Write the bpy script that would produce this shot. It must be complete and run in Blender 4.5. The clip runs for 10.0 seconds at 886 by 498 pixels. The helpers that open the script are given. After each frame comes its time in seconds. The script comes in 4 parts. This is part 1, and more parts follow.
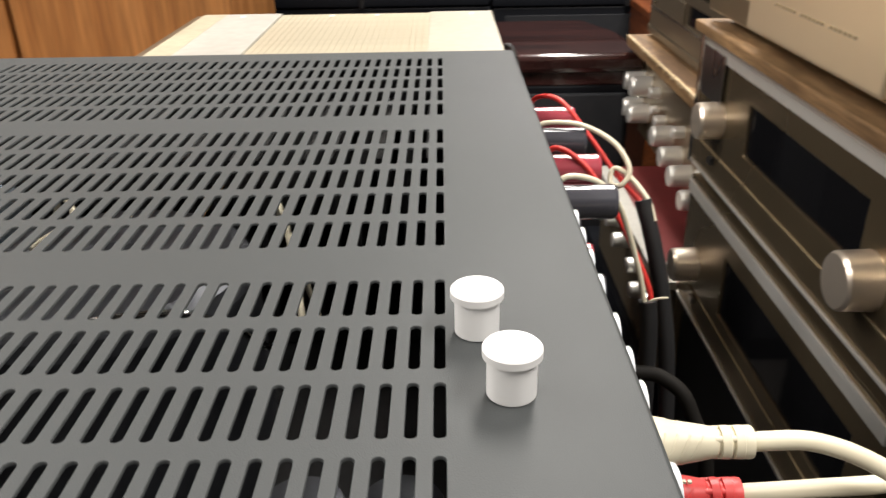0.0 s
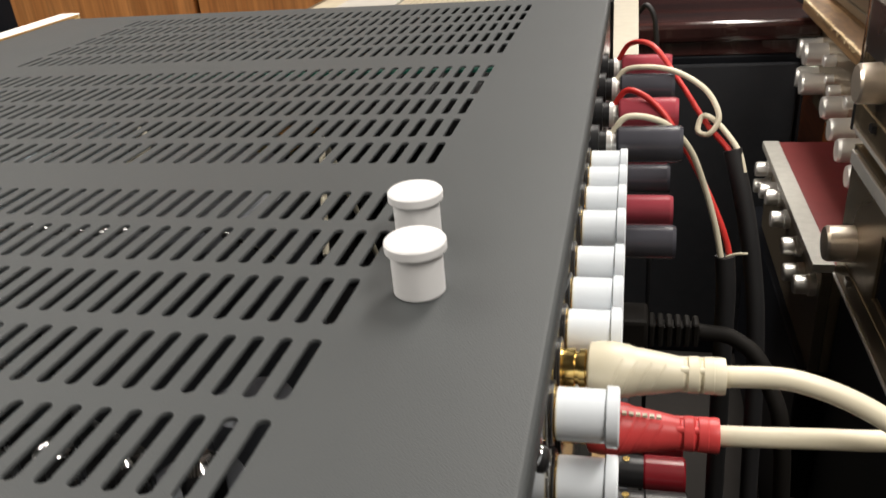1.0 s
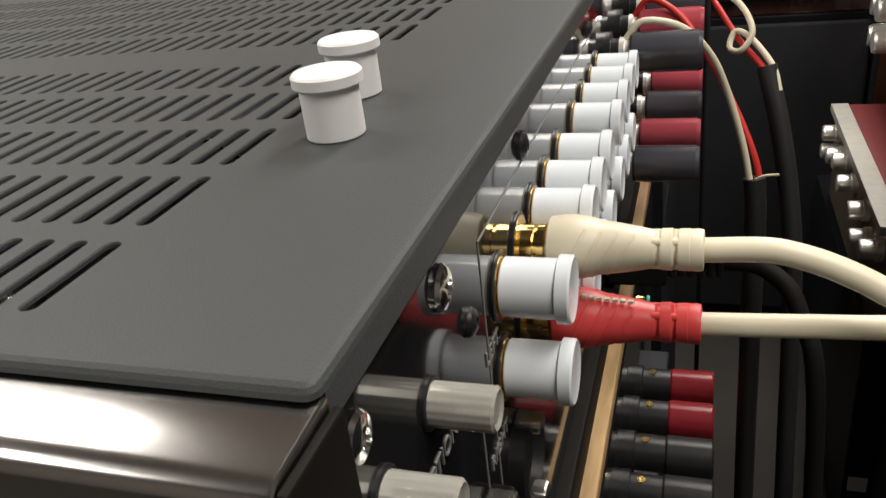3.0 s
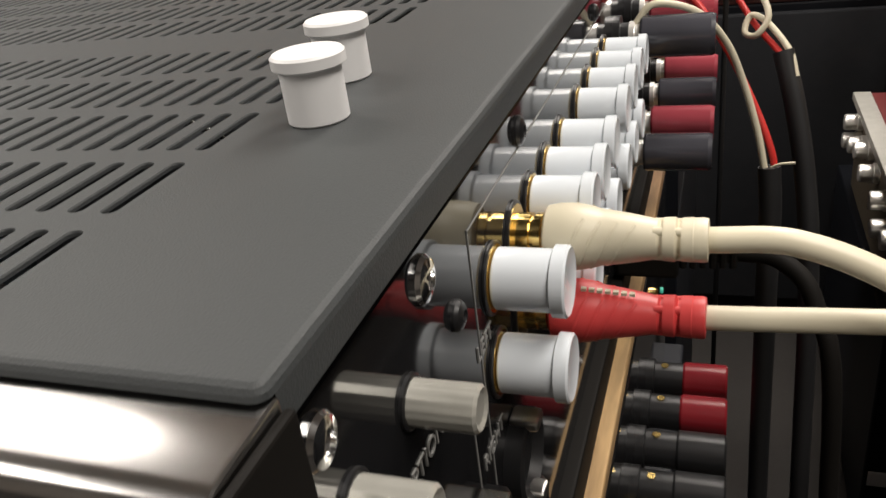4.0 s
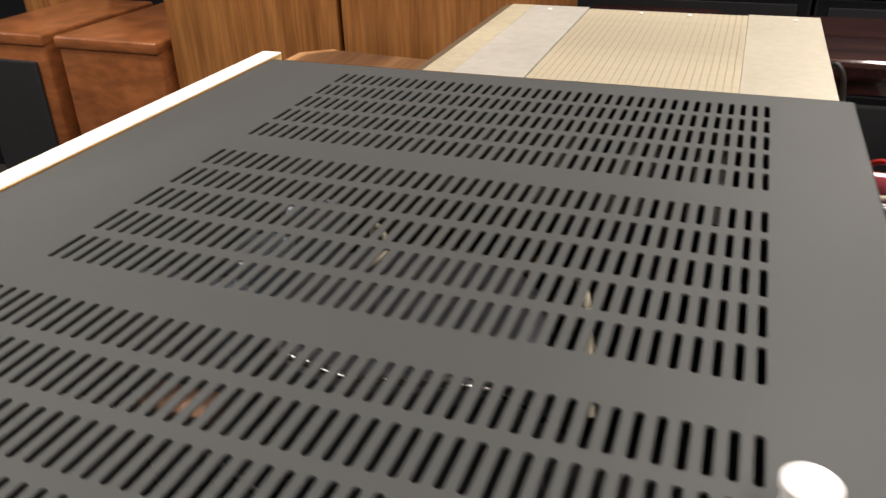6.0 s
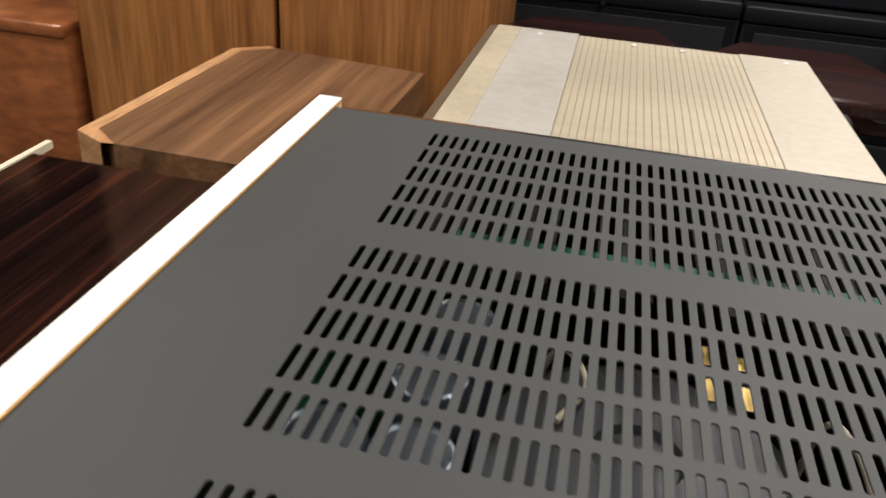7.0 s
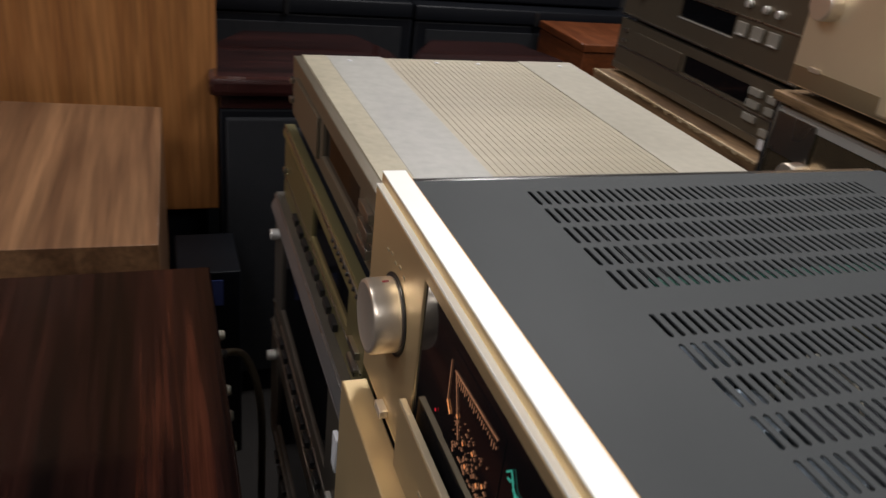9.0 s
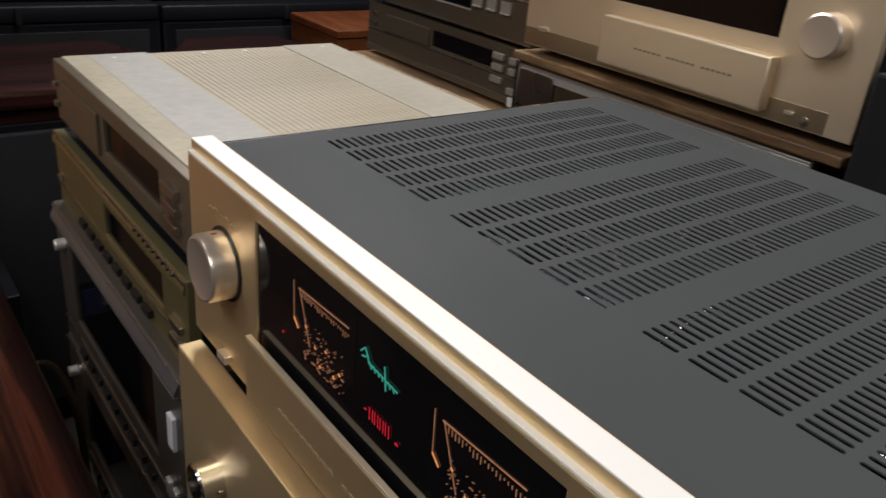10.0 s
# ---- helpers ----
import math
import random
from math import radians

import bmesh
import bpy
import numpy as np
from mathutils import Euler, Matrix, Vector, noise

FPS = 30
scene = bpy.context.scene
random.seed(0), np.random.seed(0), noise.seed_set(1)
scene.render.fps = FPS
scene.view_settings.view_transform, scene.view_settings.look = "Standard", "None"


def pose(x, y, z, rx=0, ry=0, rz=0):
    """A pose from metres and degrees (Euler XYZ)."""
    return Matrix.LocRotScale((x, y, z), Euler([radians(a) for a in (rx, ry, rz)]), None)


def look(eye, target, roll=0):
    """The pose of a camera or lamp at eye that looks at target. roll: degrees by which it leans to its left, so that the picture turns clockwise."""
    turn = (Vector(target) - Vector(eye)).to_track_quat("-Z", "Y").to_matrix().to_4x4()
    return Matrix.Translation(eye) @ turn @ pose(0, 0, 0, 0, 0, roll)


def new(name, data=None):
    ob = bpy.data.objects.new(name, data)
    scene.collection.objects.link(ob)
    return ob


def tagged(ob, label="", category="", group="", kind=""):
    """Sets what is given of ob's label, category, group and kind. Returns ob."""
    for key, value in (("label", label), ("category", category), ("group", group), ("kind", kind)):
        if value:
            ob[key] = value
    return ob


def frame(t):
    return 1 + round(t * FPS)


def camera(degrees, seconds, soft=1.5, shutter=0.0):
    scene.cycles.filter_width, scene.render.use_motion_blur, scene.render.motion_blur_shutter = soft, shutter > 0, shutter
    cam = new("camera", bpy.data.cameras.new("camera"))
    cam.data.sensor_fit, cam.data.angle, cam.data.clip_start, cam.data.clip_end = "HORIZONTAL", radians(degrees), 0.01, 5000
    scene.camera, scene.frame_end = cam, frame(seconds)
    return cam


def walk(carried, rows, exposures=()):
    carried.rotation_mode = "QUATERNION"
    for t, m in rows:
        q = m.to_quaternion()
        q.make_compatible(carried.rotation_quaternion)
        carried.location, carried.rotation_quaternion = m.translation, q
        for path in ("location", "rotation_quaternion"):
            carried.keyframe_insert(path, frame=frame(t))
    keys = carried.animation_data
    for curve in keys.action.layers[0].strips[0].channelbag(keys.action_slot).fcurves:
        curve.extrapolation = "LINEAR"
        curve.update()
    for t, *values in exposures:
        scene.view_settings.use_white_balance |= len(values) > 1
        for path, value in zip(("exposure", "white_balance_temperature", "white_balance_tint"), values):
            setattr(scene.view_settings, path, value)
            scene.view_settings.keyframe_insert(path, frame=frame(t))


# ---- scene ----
cam = camera(57.9, 10.0, soft=1.4, shutter=0.4)
PATH = [
    (0, (0.365, -0.064, 1.012), (0.357, 1.736, 0.14), -1.0),
    (0.3, (0.386, -0.063, 1.007), (0.183, 1.722, 0.124), -2.9),
    (0.5, (0.399, -0.063, 1.004), (0.094, 1.722, 0.152), -4.1),
    (1, (0.425, -0.062, 0.988), (-0.023, 1.674, 0.102), -5.0),
    (1.5, (0.438, -0.058, 0.974), (-0.083, 1.652, 0.075), -5.5),
    (2, (0.446, -0.051, 0.966), (-0.095, 1.647, 0.059), -6.1),
    (2.5, (0.448, -0.051, 0.958), (-0.145, 1.63, 0.05), -6.8),
    (2.7, (0.448, -0.05, 0.954), (-0.152, 1.632, 0.054), -7.1),
    (3.8, (0.453, -0.047, 0.945), (-0.178, 1.617, 0.031), -7.5),
    (4, (0.452, -0.041, 0.945), (-0.196, 1.615, 0.03), -7.9),
    (4.5, (0.442, -0.034, 0.962), (-0.243, 1.604, 0.042), -8.3),
    (5, (0.42, -0.04, 0.992), (-0.277, 1.594, 0.073), -6.1),
    (5.5, (0.396, -0.043, 1.026), (-0.311, 1.597, 0.125), -4.3),
    (5.7, (0.382, -0.044, 1.037), (-0.308, 1.597, 0.125), -3.6),
    (6.8, (0.206, -0.014, 1.07), (-0.164, 1.689, 0.089), 4.5),
    (7, (0.184, -0.008, 1.075), (-0.123, 1.715, 0.107), 4.6),
    (7.5, (0.132, -0.004, 1.086), (0.016, 1.772, 0.172), 5.6),
    (8, (0.049, -0.008, 1.09), (0.092, 1.774, 0.182), 5.5),
    (8.5, (-0.018, -0.006, 1.101), (0.263, 1.755, 0.197), 4.5),
    (9, (-0.127, 0.016, 1.094), (0.522, 1.677, 0.19), 7.0),
    (9.5, (-0.162, -0.028, 1.085), (0.769, 1.5, 0.191), 6.3),
    (10, (-0.183, -0.045, 1.084), (0.95, 1.364, 0.231), 5.6),
]
walk(cam, [(t, look(eye, target, roll)) for t, eye, target, roll in PATH], [(0, 0.75, 6600, 10), (0.5, 0.56, 6650, 10), (2.5, 0.17, 6680, 10), (4.0, 0.17, 6720, 11), (4.5, 0.0, 6850, 12), (5.0, -0.02, 6950, 12), (5.6, 0.2, 6950, 13), (7.0, 0.0, 6700, 13), (8.0, -0.55, 6230, 12), (9.0, -0.66, 6200, 12), (10, -0.6, 6200, 12)])

# ---- world, lamps ----
world = bpy.data.worlds.new("world")
scene.world = world
world.use_nodes = True
world.node_tree.nodes["Background"].inputs[0].default_value = (0.9, 0.95, 1.0, 1)
world.node_tree.nodes["Background"].inputs[1].default_value = 0.02
CEIL = 2.35


def ceiling_lamp(x, y, sx, sy, watts, color):
    data = bpy.data.lights.new("ceiling_lamp", "AREA")
    data.shape, data.size, data.size_y, data.energy, data.color = "RECTANGLE", sx, sy, watts, color
    ob = new("ceiling_lamp", data)
    ob.matrix_world = pose(x, y, CEIL - 0.06)
    return ob


WARM = (1.0, 0.955, 0.90)
# All out of view; the one at (-1.5, 0) is added fill for fronts facing -x.
LAMPS = [(1.2, -0.25, 0.3, 1.2, 26), (0.74, 1.35, 0.3, 1.2, 30), (1.0, 2.9, 0.3, 1.2, 18), (-0.7, -1.1, 0.3, 1.2, 13), (-1.15, 0.95, 1.3, 0.3, 22), (-1.5, 0.0, 1.0, 0.3, 16), (-3.7, 0.5, 0.3, 1.2, 34)]
for x, y, sx, sy, watts in LAMPS:
    ceiling_lamp(x, y, sx, sy, watts, WARM)


# ---- materials ----
def mat(name, color, rough=0.5, metal=0.0, grain=0.12, scale=120.0, bump=0.0, coat=0.0, bump_scale=None, emit=0.0, spec=0.5, wear=0.1):
    """A surface with fine grain and broad stains of its colour, and fine relief."""
    m = bpy.data.materials.new(name)
    m.use_nodes = True
    n, l = m.node_tree.nodes, m.node_tree.links
    b = n["Principled BSDF"]
    b.inputs["Metallic"].default_value = metal
    b.inputs["Coat Weight"].default_value = coat
    b.inputs["Coat Roughness"].default_value = 0.06
    b.inputs["Specular IOR Level"].default_value = spec
    tc = n.new("ShaderNodeTexCoord")
    fine = n.new("ShaderNodeTexNoise")
    fine.inputs["Scale"].default_value, fine.inputs["Detail"].default_value = scale, 4
    broad = n.new("ShaderNodeTexNoise")
    broad.inputs["Scale"].default_value, broad.inputs["Detail"].default_value = scale / 14, 3
    l.new(tc.outputs["Object"], fine.inputs["Vector"])
    l.new(tc.outputs["Object"], broad.inputs["Vector"])
    mix = n.new("ShaderNodeMixRGB")
    mix.blend_type = "MIX"
    c = Vector(color)
    mix.inputs[1].default_value = (*(c * (1 - grain)), 1)
    mix.inputs[2].default_value = (*[min(1, v) for v in c * (1 + grain)], 1)
    add = n.new("ShaderNodeMath")
    add.operation = "MULTIPLY_ADD"
    add.inputs[1].default_value = 0.5
    half = n.new("ShaderNodeMath")
    half.operation = "MULTIPLY"
    half.inputs[1].default_value = 0.5
    l.new(fine.outputs["Fac"], half.inputs[0])
    l.new(broad.outputs["Fac"], add.inputs[0])
    l.new(half.outputs[0], add.inputs[2])
    l.new(add.outputs[0], mix.inputs[0])
    l.new(mix.outputs[0], b.inputs["Base Color"])
    ramp = n.new("ShaderNodeMapRange")
    ramp.inputs["From Min"].default_value, ramp.inputs["From Max"].default_value = 0.3, 0.7
    ramp.inputs["To Min"].default_value, ramp.inputs["To Max"].default_value = max(0.02, rough * (1 - wear)), min(1, rough * (1 + wear))
    l.new(broad.outputs["Fac"], ramp.inputs["Value"])
    l.new(ramp.outputs[0], b.inputs["Roughness"])
    if bump:
        relief = n.new("ShaderNodeTexNoise")
        relief.inputs["Scale"].default_value, relief.inputs["Detail"].default_value = bump_scale or scale * 4, 2
        l.new(tc.outputs["Object"], relief.inputs["Vector"])
        bp = n.new("ShaderNodeBump")
        bp.inputs["Strength"].default_value, bp.inputs["Distance"].default_value = bump, 0.0006
        l.new(relief.outputs["Fac"], bp.inputs["Height"])
        l.new(bp.outputs[0], b.inputs["Normal"])
    if emit:
        l.new(mix.outputs[0], b.inputs["Emission Color"])
        b.inputs["Emission Strength"].default_value = emit
    return m


def wood(name, dark, light, stretch, rough=0.4, coat=0.0, contrast=(0.35, 0.65), streak=None, warp=0.5, spec=0.5):
    """Wood with long grain: the scale is small along the grain. streak: a third colour in rare veins."""
    m = bpy.data.materials.new(name)
    m.use_nodes = True
    n, l = m.node_tree.nodes, m.node_tree.links
    b = n["Principled BSDF"]
    b.inputs["Roughness"].default_value = rough
    b.inputs["Coat Weight"].default_value, b.inputs["Coat Roughness"].default_value = coat, 0.04
    b.inputs["Specular IOR Level"].default_value = spec
    tc, mp = n.new("ShaderNodeTexCoord"), n.new("ShaderNodeMapping")
    mp.inputs["Scale"].default_value = stretch
    l.new(tc.outputs["Object"], mp.inputs["Vector"])
    big = n.new("ShaderNodeTexNoise")
    big.inputs["Scale"].default_value, big.inputs["Detail"].default_value, big.inputs["Distortion"].default_value = 1.0, 6, warp
    fine = n.new("ShaderNodeTexNoise")
    fine.inputs["Scale"].default_value, fine.inputs["Detail"].default_value = 7.0, 5
    l.new(mp.outputs[0], big.inputs["Vector"])
    l.new(mp.outputs[0], fine.inputs["Vector"])
    ramp = n.new("ShaderNodeValToRGB")
    ramp.color_ramp.elements[0].position, ramp.color_ramp.elements[1].position = contrast
    ramp.color_ramp.elements[0].color, ramp.color_ramp.elements[1].color = (*dark, 1), (*light, 1)
    if streak:
        e = ramp.color_ramp.elements.new(min(0.95, contrast[1] + 0.07))
        e.color = (*streak, 1)
    l.new(big.outputs["Fac"], ramp.inputs[0])
    r2 = n.new("ShaderNodeMapRange")
    r2.inputs["From Min"].default_value, r2.inputs["From Max"].default_value = 0.35, 0.65
    r2.inputs["To Min"].default_value, r2.inputs["To Max"].default_value = 0.72, 1.15
    l.new(fine.outputs["Fac"], r2.inputs["Value"])
    mul = n.new("ShaderNodeMixRGB")
    mul.blend_type = "MULTIPLY"
    mul.inputs[0].default_value = 1.0
    l.new(ramp.outputs[0], mul.inputs[1])
    l.new(r2.outputs[0], mul.inputs[2])
    l.new(mul.outputs[0], b.inputs["Base Color"])
    bp = n.new("ShaderNodeBump")
    bp.inputs["Strength"].default_value, bp.inputs["Distance"].default_value = 0.1, 0.0005
    l.new(fine.outputs["Fac"], bp.inputs["Height"])
    l.new(bp.outputs[0], b.inputs["Normal"])
    return m


M = {}
M["plate"] = mat("grey_powder_coat", (0.0500, 0.0545, 0.0562), 0.58, 0.0, 0.05, 60, 0.2, bump_scale=2600, spec=0.35)
M["gold"] = mat("champagne_aluminium", (0.90, 0.70, 0.40), 0.48, 0.92, 0.04, 40, 0.05, bump_scale=1800)
# Near-white base puts the glare on the champagne metal into its colour.
M["goldglare"] = mat("champagne_glare_white", (1.0, 0.965, 0.90), 0.42, 0.0, 0.03, 40, 0.05, bump_scale=1800, spec=1.0)
M["gold_knob"] = mat("champagne_knob", (0.94, 0.83, 0.70), 0.3, 0.8, 0.04, 40)
M["side"] = mat("polished_dark_side", (0.56, 0.55, 0.54), 0.2, 1.0, 0.05, 30, wear=0.25)
M["dullblack"] = mat("dull_black_moulding", (0.008, 0.007, 0.006), 0.7, 0.0, 0.2, 60, spec=0.15)
M["inside"] = mat("black_chassis", (0.012, 0.012, 0.013), 0.6, 0.0, 0.2, 40)
M["panel"] = mat("gloss_black_panel", (0.012, 0.012, 0.013), 0.07, 0.0, 0.1, 50, wear=0.4, spec=0.38)
M["white"] = mat("white_plastic", (0.80, 0.80, 0.80), 0.4, 0.0, 0.02, 50, spec=0.4)
M["greycap"] = mat("pale_grey_plastic", (0.79, 0.84, 0.885), 0.17, 0.0, 0.03, 50)
M["brass"] = mat("gilt_brass", (0.83, 0.6, 0.22), 0.18, 1.0, 0.08, 90)
M["chrome"] = mat("chrome", (0.78, 0.78, 0.78), 0.14, 1.0, 0.05, 60)
M["dullsteel"] = mat("dull_nickel_button", (0.45, 0.42, 0.36), 0.4, 0.4, 0.08, 70)
M["satin"] = mat("satin_nickel", (0.90, 0.88, 0.84), 0.34, 0.65, 0.06, 70)
M["steel"] = mat("brushed_steel", (0.6, 0.59, 0.56), 0.28, 1.0, 0.06, 70)
M["black"] = mat("black_plastic", (0.014, 0.014, 0.015), 0.32, 0.0, 0.15, 60)
M["rubber"] = mat("black_rubber", (0.016, 0.016, 0.017), 0.5, 0.0, 0.2, 60, 0.1)
M["postgrey"] = mat("dark_grey_post", (0.06, 0.06, 0.072), 0.2, 0.0, 0.1, 60, coat=0.6)
M["postdeep"] = mat("deep_red_post", (0.20, 0.012, 0.018), 0.25, 0.0, 0.1, 60)
M["postred"] = mat("wine_red_post", (0.37, 0.058, 0.078), 0.2, 0.0, 0.1, 60, coat=0.6)
M["cream"] = mat("cream_pvc", (0.72, 0.66, 0.50), 0.42, 0.0, 0.05, 90)
M["redpvc"] = mat("red_pvc", (0.74, 0.07, 0.07), 0.42, 0.0, 0.06, 90)
M["wirered"] = mat("red_wire", (0.62, 0.035, 0.03), 0.38, 0.0, 0.06, 90)
M["pcb"] = mat("green_circuit_board", (0.02, 0.15, 0.105), 0.4, 0.0, 0.2, 150)
M["can"] = mat("blue_grey_can", (0.30, 0.36, 0.42), 0.34, 0.9, 0.08, 60)
M["coil"] = mat("lacquered_coil", (0.075, 0.08, 0.092), 0.4, 0.5, 0.15, 60)
# Colour of a warm reflection inside the amplifier.
M["copper"] = mat("copper_reflection", (0.55, 0.3, 0.18), 0.35, 0.8, 0.1, 80)
M["glass"] = mat("smoked_display", (0.006, 0.006, 0.007), 0.06, 0.0, 0.1, 40)
M["amber"] = mat("amber_glow", (0.60, 0.22, 0.07), 0.5, 0.0, 0.7, 700, emit=1.5)
M["amberpale"] = mat("pale_amber_glow", (0.40, 0.18, 0.09), 0.5, 0.0, 0.8, 600, emit=0.42)
M["teal"] = mat("teal_glow", (0.05, 0.36, 0.26), 0.5, 0.0, 0.2, 300, emit=0.55)
M["redled"] = mat("red_glow", (0.8, 0.02, 0.04), 0.5, 0.0, 0.1, 100, emit=0.5)
M["ink"] = mat("pale_print", (0.24, 0.24, 0.23), 0.6, 0.0, 0.05, 90)
M["goldink"] = mat("brown_print", (0.32, 0.25, 0.15), 0.6, 0.0, 0.05, 90)
M["silvertop"] = mat("champagne_lid", (0.445, 0.395, 0.295), 0.45, 0.2, 0.32, 60, 0.05, bump_scale=900)
M["silverband"] = mat("pale_silver_band", (0.41, 0.40, 0.365), 0.45, 0.15, 0.36, 75, 0.05, bump_scale=900)
M["bronze"] = mat("bronze_panel", (0.52, 0.43, 0.29), 0.3, 0.85, 0.06, 40)
M["deckgrey"] = mat("dark_deck_panel", (0.12, 0.107, 0.09), 0.36, 0.5, 0.08, 40)
M["deepgold"] = mat("deep_gold_edge", (0.62, 0.36, 0.12), 0.4, 0.8, 0.06, 40)
M["amberbronze"] = mat("golden_bronze_panel", (0.30, 0.235, 0.15), 0.3, 0.85, 0.08, 30)
M["palegold"] = mat("pale_champagne", (0.92, 0.77, 0.55), 0.42, 0.7, 0.05, 30)
M["stained"] = mat("stained_champagne_lid", (0.42, 0.375, 0.275), 0.5, 0.15, 0.45, 110, 0.05, bump_scale=900)
M["creamlid"] = mat("cream_lid", (0.44, 0.405, 0.33), 0.45, 0.15, 0.3, 90, 0.05, bump_scale=900)
M["alu"] = mat("grey_anodised_aluminium", (0.42, 0.40, 0.40), 0.34, 0.85, 0.06, 40)
M["olive"] = mat("olive_gold_panel", (0.38, 0.33, 0.165), 0.36, 0.8, 0.06, 40)
M["greymetal"] = mat("grey_brown_panel", (0.205, 0.17, 0.122), 0.34, 0.6, 0.08, 40)
M["ply"] = wood("raw_board", (0.22, 0.12, 0.05), (0.43, 0.28, 0.13), (30, 4, 60), 0.7)
M["darkboard"] = wood("brown_board", (0.11, 0.062, 0.030), (0.34, 0.21, 0.105), (30, 5, 70), 0.5)
M["chip"] = wood("broken_veneer", (0.42, 0.30, 0.16), (0.66, 0.53, 0.34), (60, 20, 60), 0.7)
M["redtop"] = mat("burgundy_lid", (0.16, 0.028, 0.028), 0.5, 0.0, 0.3, 50)
M["teak"] = wood("teak_veneer", (0.22, 0.082, 0.02), (0.42, 0.185, 0.058), (26, 26, 1.1), 0.42, 0.1, (0.3, 0.7), warp=0.35)
M["walnut"] = wood("walnut_veneer", (0.085, 0.039, 0.018), (0.265, 0.138, 0.065), (17, 0.8, 17), 0.42, 0.1, (0.3, 0.72), warp=0.9)
M["walnutedge"] = wood("walnut_edge", (0.46, 0.23, 0.10), (0.62, 0.36, 0.18), (30, 3, 30), 0.42, 0.1)
M["ebony"] = wood("striped_ebony", (0.0035, 0.0022, 0.0022), (0.017, 0.0063, 0.005), (46, 1.5, 46), 0.1, 0.0, (0.35, 0.58), streak=(0.048, 0.0145, 0.0085), warp=0.5, spec=0.3)
M["cherry"] = wood("cherry_veneer", (0.24, 0.078, 0.026), (0.34, 0.12, 0.042), (3, 3, 9), 0.34, 0.3, (0.3, 0.7))
M["mahogany"] = wood("mahogany", (0.018, 0.006, 0.0055), (0.045, 0.014, 0.012), (2, 20, 20), 0.24, 0.9)
M["orange"] = wood("orange_veneer", (0.14, 0.038, 0.011), (0.22, 0.066, 0.021), (20, 3, 20), 0.4)
M["grille"] = mat("black_grille_cloth", (0.008, 0.009, 0.012), 0.8, 0.0, 0.3, 400, 0.2)
M["blackbox"] = mat("black_cabinet", (0.007, 0.008, 0.011), 0.5, 0.0, 0.2, 30, spec=0.2)
M["wall"] = mat("dull_wall", (0.20, 0.18, 0.16), 0.85, 0.0, 0.08, 6)
M["darkwall"] = mat("dark_wall", (0.05, 0.045, 0.042), 0.85, 0.0, 0.08, 6)
M["floor"] = mat("dark_carpet", (0.025, 0.022, 0.02), 0.9, 0.0, 0.3, 90, 0.4)
M["ceil"] = mat("ceiling_paint", (0.55, 0.53, 0.5), 0.9, 0.0, 0.05, 8)
M["label"] = mat("white_sticker", (0.75, 0.75, 0.78), 0.5, 0.0, 0.05, 60)
M["lampbox"] = mat("lamp_housing", (0.75, 0.75, 0.73), 0.5, 0.0, 0.05, 30)
M["screen"] = mat("blue_label", (0.05, 0.07, 0.22), 0.4, 0.0, 0.4, 80)
M["clear"] = mat("frosted_clear_sleeve", (0.52, 0.51, 0.46), 0.22, 0.4, 0.2, 200)


# ---- mesh helpers ----
def add_box(bm, x0, x1, y0, y1, z0, z1, bevel=0.0, seg=2):
    r = bmesh.ops.create_cube(bm, size=1.0, matrix=Matrix.LocRotScale(((x0 + x1) / 2, (y0 + y1) / 2, (z0 + z1) / 2), None, (x1 - x0, y1 - y0, z1 - z0)))
    if bevel:
        edges = {e for v in r["verts"] for e in v.link_edges}
        bmesh.ops.bevel(bm, geom=list(edges), offset=bevel, segments=seg, affect="EDGES", profile=0.5)
    return bm


def box(x0, x1, y0, y1, z0, z1, bevel=0.0, seg=2):
    return add_box(bmesh.new(), x0, x1, y0, y1, z0, z1, bevel, seg)


def frame_of(axis):
    a = Vector(axis).normalized()
    u = a.orthogonal().normalized()
    return a, u, a.cross(u)


def add_lathe(bm, origin, axis, profile, seg=32, wobble=0, amount=0.0):
    """A turned body: profile rows (distance along the axis, radius); wobble: flutes round it."""
    seg = max(seg, 20)
    a, u, v = frame_of(axis)
    o = Vector(origin)
    rings = []
    for h, r in profile:
        ring = []
        for i in range(seg):
            t = 2 * math.pi * i / seg
            rr = r * (1 + amount * math.cos(wobble * t)) if wobble else r
            ring.append(bm.verts.new(o + a * h + (u * math.cos(t) + v * math.sin(t)) * rr))
        rings.append(ring)
    for p, q in zip(rings, rings[1:]):
        for i in range(seg):
            bm.faces.new((p[i], p[(i + 1) % seg], q[(i + 1) % seg], q[i]))
    bm.faces.new(rings[0][::-1])
    bm.faces.new(rings[-1])
    return bm


def lathe(origin, axis, profile, seg=32, wobble=0, amount=0.0):
    return add_lathe(bmesh.new(), origin, axis, profile, seg, wobble, amount)


def curve_points(pts, steps=8):
    P = [Vector(p) for p in pts]
    P = [P[0] * 2 - P[1]] + P + [P[-1] * 2 - P[-2]]
    out = []
    for i in range(1, len(P) - 2):
        for s in range(steps):
            t = s / steps
            a, b, c, d = P[i - 1:i + 3]
            out.append(0.5 * (2 * b + (c - a) * t + (2 * a - 5 * b + 4 * c - d) * t * t + (3 * b - a - 3 * c + d) * t ** 3))
    out.append(P[-2])
    return out


